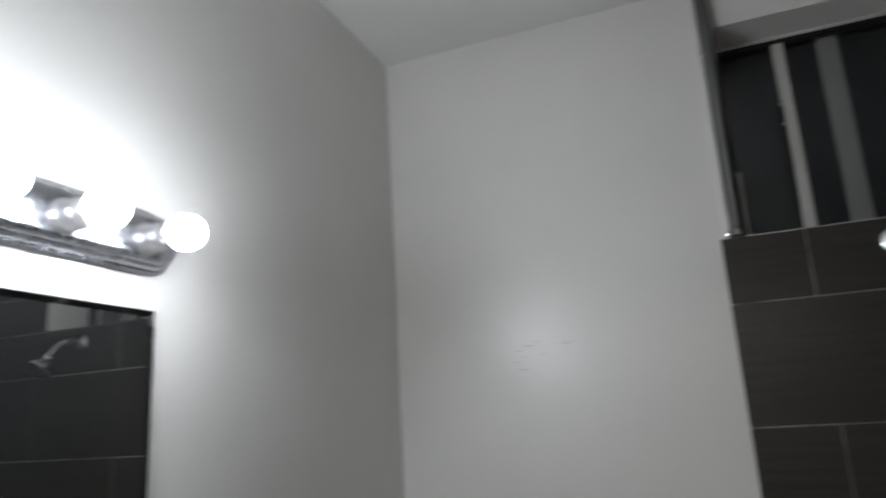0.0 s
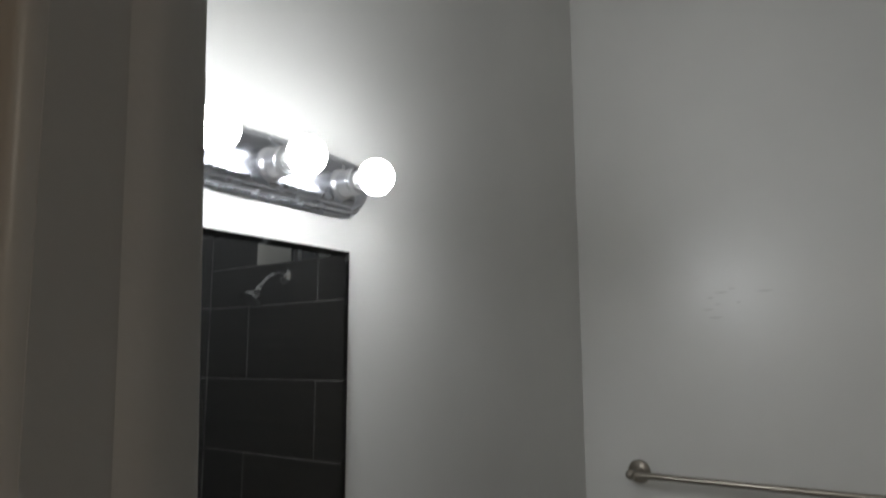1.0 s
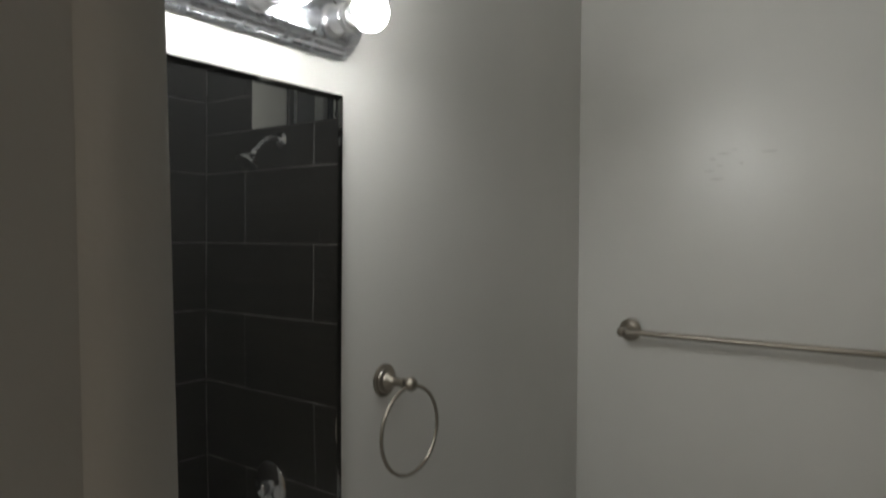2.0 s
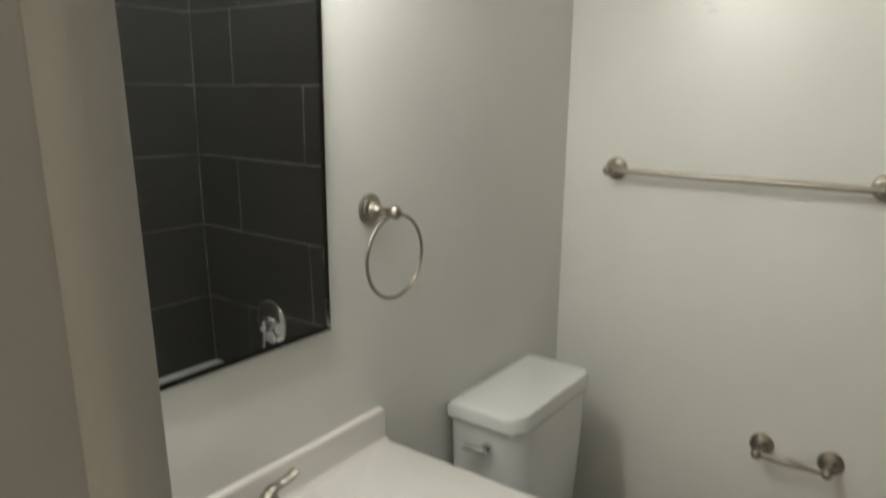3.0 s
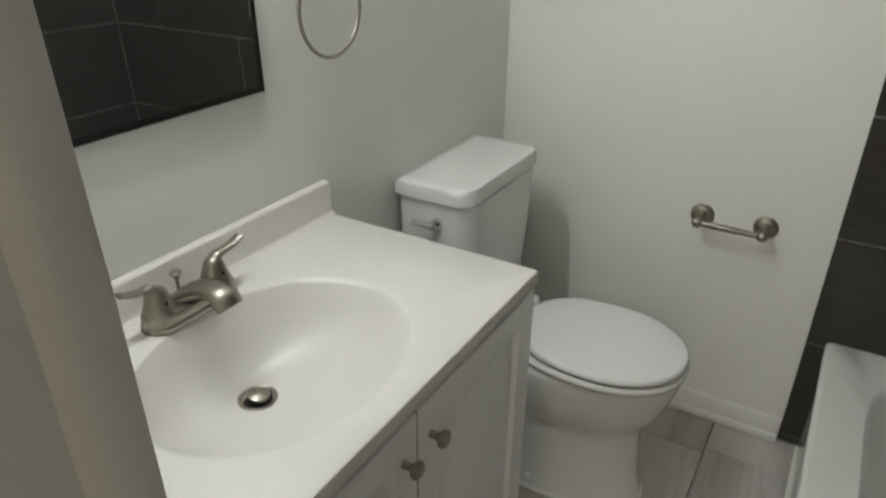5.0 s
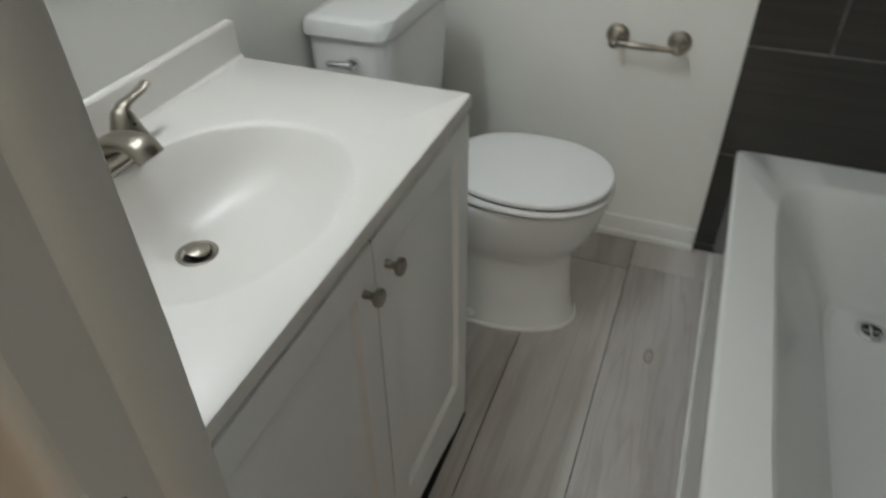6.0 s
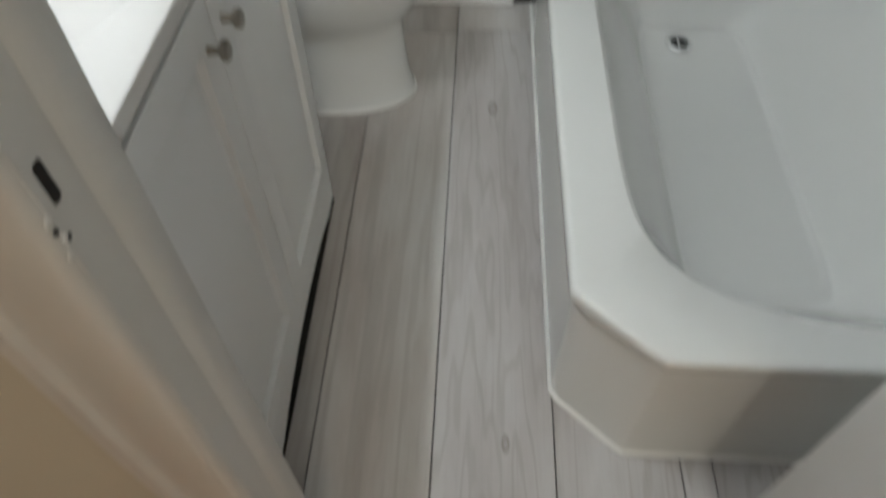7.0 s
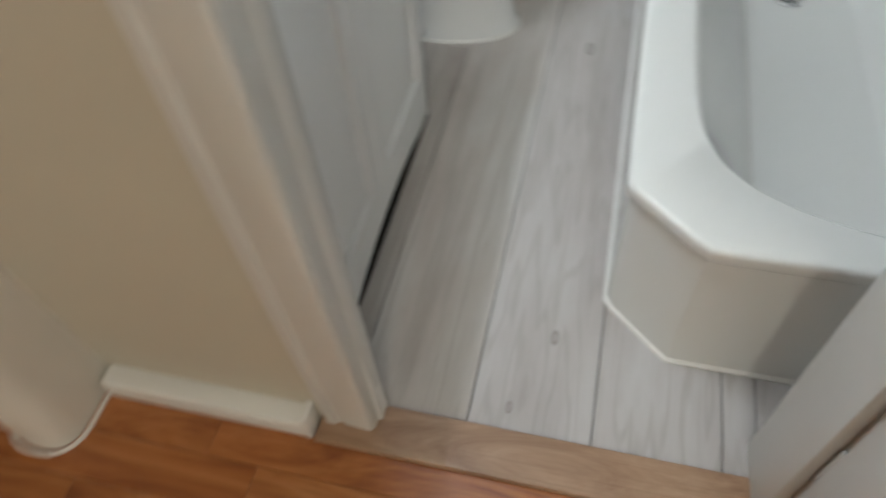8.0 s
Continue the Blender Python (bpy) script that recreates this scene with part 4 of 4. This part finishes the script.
bm = bmesh.new()
loft(bm, [stadium(FX, FY, 0.051, r, COUNTER + z) for r, z in ((0.0285, 0.0005), (0.0285, 0.007), (0.0270, 0.009), (0.0262, 0.012), (0.0262, 0.020), (0.024, 0.024), (0.017, 0.026))], True, True)
part("base", bm, NICKEL, faucet)
path = curve_points([(FX - 0.014, FY, COUNTER + 0.018), (FX + 0.010, FY, COUNTER + 0.033), (FX + 0.034, FY, COUNTER + 0.045), (FX + 0.060, FY, COUNTER + 0.048), (FX + 0.076, FY, COUNTER + 0.043), (FX + 0.085, FY, COUNTER + 0.031)], 6)
radii = [(w, h) for w, h in zip(blend_values([0.032, 0.025, 0.0190, 0.0190, 0.0215, 0.0210], len(path)), blend_values([0.011, 0.0135, 0.0125, 0.0130, 0.0150, 0.0145], len(path)))]
part("spout", tube(bmesh.new(), path, radii, 24, 1.0, (0, 0, 1)), NICKEL, faucet)
part("dark_seam", loft(bmesh.new(), [stadium(FX, FY, 0.051, r, COUNTER + z) for r, z in ((0.0288, 0.0002), (0.0288, 0.0012), (0.0270, 0.0014))], True, True), DARK, faucet, "thin dark seam under the base")
for side in (-1, 1):
    hy = FY + side * 0.051
    bm = lathe(bmesh.new(), (FX, hy, COUNTER + 0.018), (0, 0, 1), [(0, 0.0255), (0.004, 0.0255), (0.0055, 0.0238), (0.018, 0.0200), (0.032, 0.0160), (0.040, 0.0125), (0.045, 0.0070), (0.0465, 0.0)], 28)
    handle = part("handle", bm, NICKEL, faucet)
    part("index_mark", lathe(bmesh.new(), (FX + 0.0175, hy, COUNTER + 0.041), (1, 0, 0.25), [(0, 0.0028), (0.0012, 0.0026), (0.0014, 0.0)], 10), DARK, handle, "small dark screw cover")
    path = curve_points([(FX - 0.001, hy - side * 0.003, COUNTER + 0.050), (FX, hy + side * 0.007, COUNTER + 0.062), (FX + 0.001, hy + side * 0.021, COUNTER + 0.0655), (FX + 0.002, hy + side * 0.040, COUNTER + 0.0700), (FX + 0.002, hy + side * 0.055, COUNTER + 0.0755)], 6)
    radii = [(w, h) for w, h in zip(blend_values([0.0120, 0.0110, 0.0080, 0.0095, 0.0085], len(path)), blend_values([0.0100, 0.0075, 0.0050, 0.0042, 0.0036], len(path)))]
    part("lever", tube(bmesh.new(), path, radii, 16, 1.0, (0, 0, 1)), NICKEL, handle)
rodp = part("lift_rod", tube(bmesh.new(), [(FX - 0.021, FY, COUNTER + 0.020), (FX - 0.021, FY, COUNTER + 0.046)], 0.0026, 10), NICKEL, faucet)
part("rod_knob", lathe(bmesh.new(), (FX - 0.021, FY, COUNTER + 0.042), (0, 0, 1), [(0, 0.003), (0.003, 0.0040), (0.006, 0.0038), (0.011, 0.0085), (0.013, 0.009), (0.015, 0.007), (0.0155, 0.0)], 18), NICKEL, rodp)

# ---- mirror ----
MY0, MY1, MZ0, MZ1 = 0.085, 0.689, 1.026, 1.702
mirror = thing("mirror", (0.001, MY0, MZ0), "frameless rectangular wall mirror with a ground edge above the vanity", "mirror")


def mirror_x(y, z, d=0.0):
    """The thin glass stands off the wall and bows out towards its lower edge."""
    return 0.0055 + 0.0045 * (y - MY0) + 0.030 * max(1.33 - z, 0) ** 2 + d


def mirror_rect(inset, d, n=20):
    """The outline of the glass, with its long sides in many short steps."""
    a, b, c, e = MY0 + inset, MY1 - inset, MZ0 + inset, MZ1 - inset
    side = [c + (e - c) * i / n for i in range(n + 1)]
    return [(mirror_x(b, z, d), b, z) for z in side] + [(mirror_x(a, z, d), a, z) for z in reversed(side)]


BEVEL = 0.0105
bm = bmesh.new()
loft(bm, [[(mirror_x(y, z), y, z) for y in (MY0 + BEVEL, MY1 - BEVEL)] for z in (MZ0 + BEVEL + (MZ1 - MZ0 - 2 * BEVEL) * i / 30 for i in range(31))], closed=False)
part("glass", bm, MIRROR, mirror)
bm = bmesh.new()
loft(bm, [mirror_rect(0.0016, 0.0006), mirror_rect(BEVEL + 0.0001, 0.0)])
part("bevel", bm, BEVEL_GLASS, mirror, "darker ground bevel round the glass", flat=True)
bm = bmesh.new()
loft(bm, [[(0.0005, y, z) for x, y, z in mirror_rect(0.0, 0.0)], mirror_rect(0.0, -0.0010), mirror_rect(0.0014, 0.0006), mirror_rect(0.0014, -0.0030)], True, False)
part("ground_edge", bm, MIRROR_EDGE, mirror, "dark ground edge of the glass", flat=True)

# ---- vanity light ----
LZ, LY0, LY1 = 1.804, 0.105, 0.723
light = thing("vanity_light", (0.0, (LY0 + LY1) / 2, LZ), "brushed metal four-bulb vanity light bar, lit", "wall lamp")


def flat_stadium(half, r, x, n=12):
    cy = (LY0 + LY1) / 2
    out = [(x, cy + half + r * math.sin(a), LZ + 0.005 - r * math.cos(a)) for a in (math.pi * i / n for i in range(n + 1))]
    return out + [(x, cy - half - r * math.sin(a), LZ + 0.005 + r * math.cos(a)) for a in (math.pi * i / n for i in range(n + 1))]


half = (LY1 - LY0) / 2 - 0.051
bm = bmesh.new()
loft(bm, [flat_stadium(half, r, x) for r, x in ((0.051, 0.0005), (0.051, 0.008), (0.048, 0.012), (0.0455, 0.0125), (0.0445, 0.018), (0.041, 0.024), (0.038, 0.0255), (0.0365, 0.030), (0.032, 0.0345), (0.026, 0.036))], False, True)
part("backplate", bm, BAR_METAL, light, "stepped brushed metal back plate")
for by in (0.201, 0.347, 0.493, 0.638):
    cup = part("socket_cup", lathe(bmesh.new(), (0.0355, by, LZ), (1, 0, 0), [(0, 0.026), (0.004, 0.0255), (0.008, 0.021), (0.024, 0.0205), (0.026, 0.0225), (0.031, 0.0225), (0.033, 0.0205), (0.038, 0.0205), (0.0385, 0.016)], 28), SOCKET_METAL, light)
    part("bulb_collar", lathe(bmesh.new(), (0.0735, by, LZ), (1, 0, 0), [(0, 0.0135), (0.003, 0.015), (0.012, 0.0195), (0.020, 0.0238), (0.0268, 0.0268)], 24), COLLAR, cup, "white plastic bulb neck")
    prof = [(0.0285 - 0.0285 * math.cos(a), 0.0285 * math.sin(a)) for a in (1.20 + (math.pi - 1.20) * i / 12 for i in range(13))]
    part("bulb", lathe(bmesh.new(), (0.0825, by, LZ), (1, 0, 0), prof, 26), GLOW, cup, "glowing frosted round bulb")

# ---- nickel wall fittings ----
ROSE = [(0.0005, 0.0285), (0.004, 0.0285), (0.006, 0.0265), (0.0065, 0.0235), (0.010, 0.0225), (0.012, 0.0195), (0.0125, 0.0165), (0.016, 0.0150), (0.020, 0.0105), (0.028, 0.0075), (0.040, 0.0070), (0.046, 0.0085), (0.049, 0.0085)]
BALL = [(0.049 + 0.0125 * (1 - math.cos(a)), max(0.0125 * math.sin(a), 0.0)) for a in (0.6 + (math.pi - 0.6) * i / 9 for i in range(10))]


def wall_post(parent, at, axis):
    post = part("post", lathe(bmesh.new(), at, axis, ROSE, 30), NICKEL, parent, "stepped round nickel rose")
    part("ball", lathe(bmesh.new(), at, axis, BALL, 22), NICKEL, post)


def rail(name, label, xs, z, radius, thick=None):
    t = thing(name, ((xs[0] + xs[1]) / 2, BACK, z), label, name.replace("_", " "))
    for x in xs:
        wall_post(t, (x, BACK, z), (0, -1, 0))
    y = BACK - 0.0595
    if thick is None:
        part("bar", tube(bmesh.new(), [(xs[0] + 0.006, y, z), (xs[1] - 0.006, y, z)], radius, 18), NICKEL, t)
    else:
        a, b = xs[0] + 0.006, xs[1] - 0.006
        m = (a + b) / 2
        part("roller", lathe(bmesh.new(), (a, y, z), (1, 0, 0), [(0, radius), (0.022, radius), (0.025, thick), (b - a - 0.050, thick), (b - a - 0.047, radius), (b - a, radius)], 20), NICKEL, t, "spring roller of nickel")
    return t


rail("towel_bar", "brushed nickel towel bar on the wall", (0.147, 0.744), 1.243, 0.0078)
rail("toilet_paper_holder", "brushed nickel toilet paper holder, empty", (0.566, 0.716), 0.594, 0.0068, 0.0085)

RY, RZ2 = 0.803, 1.222
towel_ring = thing("towel_ring", (0.0, RY, RZ2), "brushed nickel towel ring on the wall", "towel ring")
wall_post(towel_ring, (0.0, RY, RZ2), (1, 0, 0))
rr, rc = 0.076, Vector((0.060, RY + 0.002, RZ2 - 0.080))
bm = bmesh.new()
loops = []
for i in range(56):
    a = 2 * math.pi * i / 56
    d = Vector((0.0, math.sin(a), math.cos(a)))
    loops.append([rc + d * (rr + 0.0033 * math.cos(t)) + Vector((0.0033 * math.sin(t), 0, 0)) for t in (2 * math.pi * k / 10 for k in range(10))])
loops.append(loops[0])
loft(bm, loops)
bmesh.ops.remove_doubles(bm, verts=bm.verts, dist=1e-6)
part("ring", bm, NICKEL, towel_ring, "thin hanging nickel ring")

# ---- pieces: wall tiles, floor planks, hall boards ----
PIECES = {}
part("tile_trim", boxes((TILE_X, WIN_X1, BACK - 0.0105, BACK - 0.0005, TILE_TOP - 0.0012, TILE_TOP + 0.0008)), CHROME, wall_back, "thin metal edge on the tiles")


def piece(name, mat, parent, at, size, bevel):
    """One tile, plank or board as an object of its own; alike pieces share a mesh."""
    key = (name, mat.name) + tuple(round(s, 4) for s in size)
    if key not in PIECES:
        bm = bmesh.new()
        sx, sy, sz = size
        box(bm, 0, sx, 0, sy, 0, sz, bevel, 1)
        bmesh.ops.recalc_face_normals(bm, faces=bm.faces)
        me = bpy.data.meshes.new(name)
        bm.to_mesh(me)
        bm.free()
        me.materials.append(mat)
        PIECES[key] = me
    ob = new(name, PIECES[key])
    ob.parent = parent
    ob.location = Vector(at) - ORIGIN[parent.name]
    return ob


JOINT = 0.0036
ROWS = [0.0, 0.024, 0.317, 0.608, 0.897, 1.174, 1.450, 1.730, TILE_TOP]


def spans(lo, hi, cuts):
    edges = [lo] + [c for c in cuts if lo + 0.01 < c < hi - 0.01] + [hi]
    return list(zip(edges, edges[1:]))


part("grout", boxes((TILE_X + 0.003, RIGHT + 0.0115, BACK - 0.0075, BACK - 0.0005, 0.0, TILE_TOP - 0.001)), GROUT, wall_back, "pale grey grout")
for k, (z0, z1) in enumerate(zip(ROWS, ROWS[1:])):
    for a, b in spans(TILE_X, RIGHT, [1.048] if k % 2 == 1 else [1.434]):
        piece("tile", TILE, wall_back, (a + (JOINT / 2 if a > TILE_X else 0), BACK - 0.0095, z0 + JOINT / 2), (b - a - (JOINT if a > TILE_X else JOINT / 2), 0.009, z1 - z0 - JOINT), 0.0012)
part("grout", boxes((RIGHT + 0.0025, RIGHT + 0.0115, 0.2, BACK - 0.0098, 0.0, CEIL - 0.001)), GROUT, wall_right, "pale grey grout")
HIGH = ROWS[:-1] + [2.022, 2.314, CEIL]
part("grout", boxes((WIN_X1 + 0.003, RIGHT + 0.0115, BACK - 0.0075, BACK - 0.0005, TILE_TOP, CEIL - 0.001)), GROUT, wall_back, "pale grey grout")
for k, (z0, z1) in enumerate(((TILE_TOP, 2.022), (2.022, 2.314), (2.314, CEIL))):
    for a, b in spans(WIN_X1, RIGHT, [] if k % 2 == 0 else [1.434]):
        piece("tile", TILE, wall_back, (a + JOINT / 2, BACK - 0.0095, z0 + JOINT / 2), (b - a - JOINT, 0.009, z1 - z0 - JOINT), 0.0012)
for k, (z0, z1) in enumerate(zip(HIGH, HIGH[1:])):
    for a, b in spans(0.2, BACK - 0.0098, [0.37, 0.98] if k % 2 == 1 else [0.44, 1.05]):
        piece("tile", TILE, wall_right, (RIGHT, a + JOINT / 2, z0 + JOINT / 2), (0.010, b - a - JOINT, z1 - z0 - JOINT), 0.0012)

COLS = [(-0.02, 0.075, []), (0.075, 0.285, []), (0.496, 0.708, [1.435]), (0.708, 0.921, [1.455]), (0.921, 1.135, [0.75]), (1.135, 1.190, [1.1]), (1.190, 1.404, [0.5]), (1.404, 1.618, [0.9]), (1.618, 1.70, [])]
for a, b, cuts in COLS:
    for c, d in spans(0.0425 if b > 0.4 else VAN_Y1 - 0.012, BACK - 0.001, cuts):
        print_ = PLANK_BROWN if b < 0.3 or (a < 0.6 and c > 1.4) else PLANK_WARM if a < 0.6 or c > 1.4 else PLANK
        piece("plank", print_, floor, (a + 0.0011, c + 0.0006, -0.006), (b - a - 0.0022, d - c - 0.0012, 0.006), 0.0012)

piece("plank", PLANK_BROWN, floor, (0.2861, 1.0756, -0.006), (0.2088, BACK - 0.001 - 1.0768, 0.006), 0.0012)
# cut back under the valance; the dark base left bare stands in for shade
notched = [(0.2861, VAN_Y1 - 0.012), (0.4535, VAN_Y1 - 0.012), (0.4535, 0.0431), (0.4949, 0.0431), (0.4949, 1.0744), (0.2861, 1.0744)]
part("plank", loft(bmesh.new(), [[(x, y, z) for x, y in notched] for z in (-0.006, 0.0)], False, True), PLANK_BROWN, floor, "plank cut back at the vanity, dark base left bare as shade", flat=True)

rng = random.Random(4)
y = -0.026
while y > HALL_END + 0.02:
    w = 0.083
    x = -1.55 - rng.random() * 0.5
    while x < 2.38:
        length = round(0.35 + rng.random() * 0.75, 2)
        a, b = max(x, -1.5), min(x + length, 2.4)
        if b - a > 0.02:
            piece("board", OAK, hall_floor, (a + 0.0003, y - w + 0.0003, -0.006), (b - a - 0.0006, w - 0.0006, 0.006), 0.0007)
        x += length
    y -= w
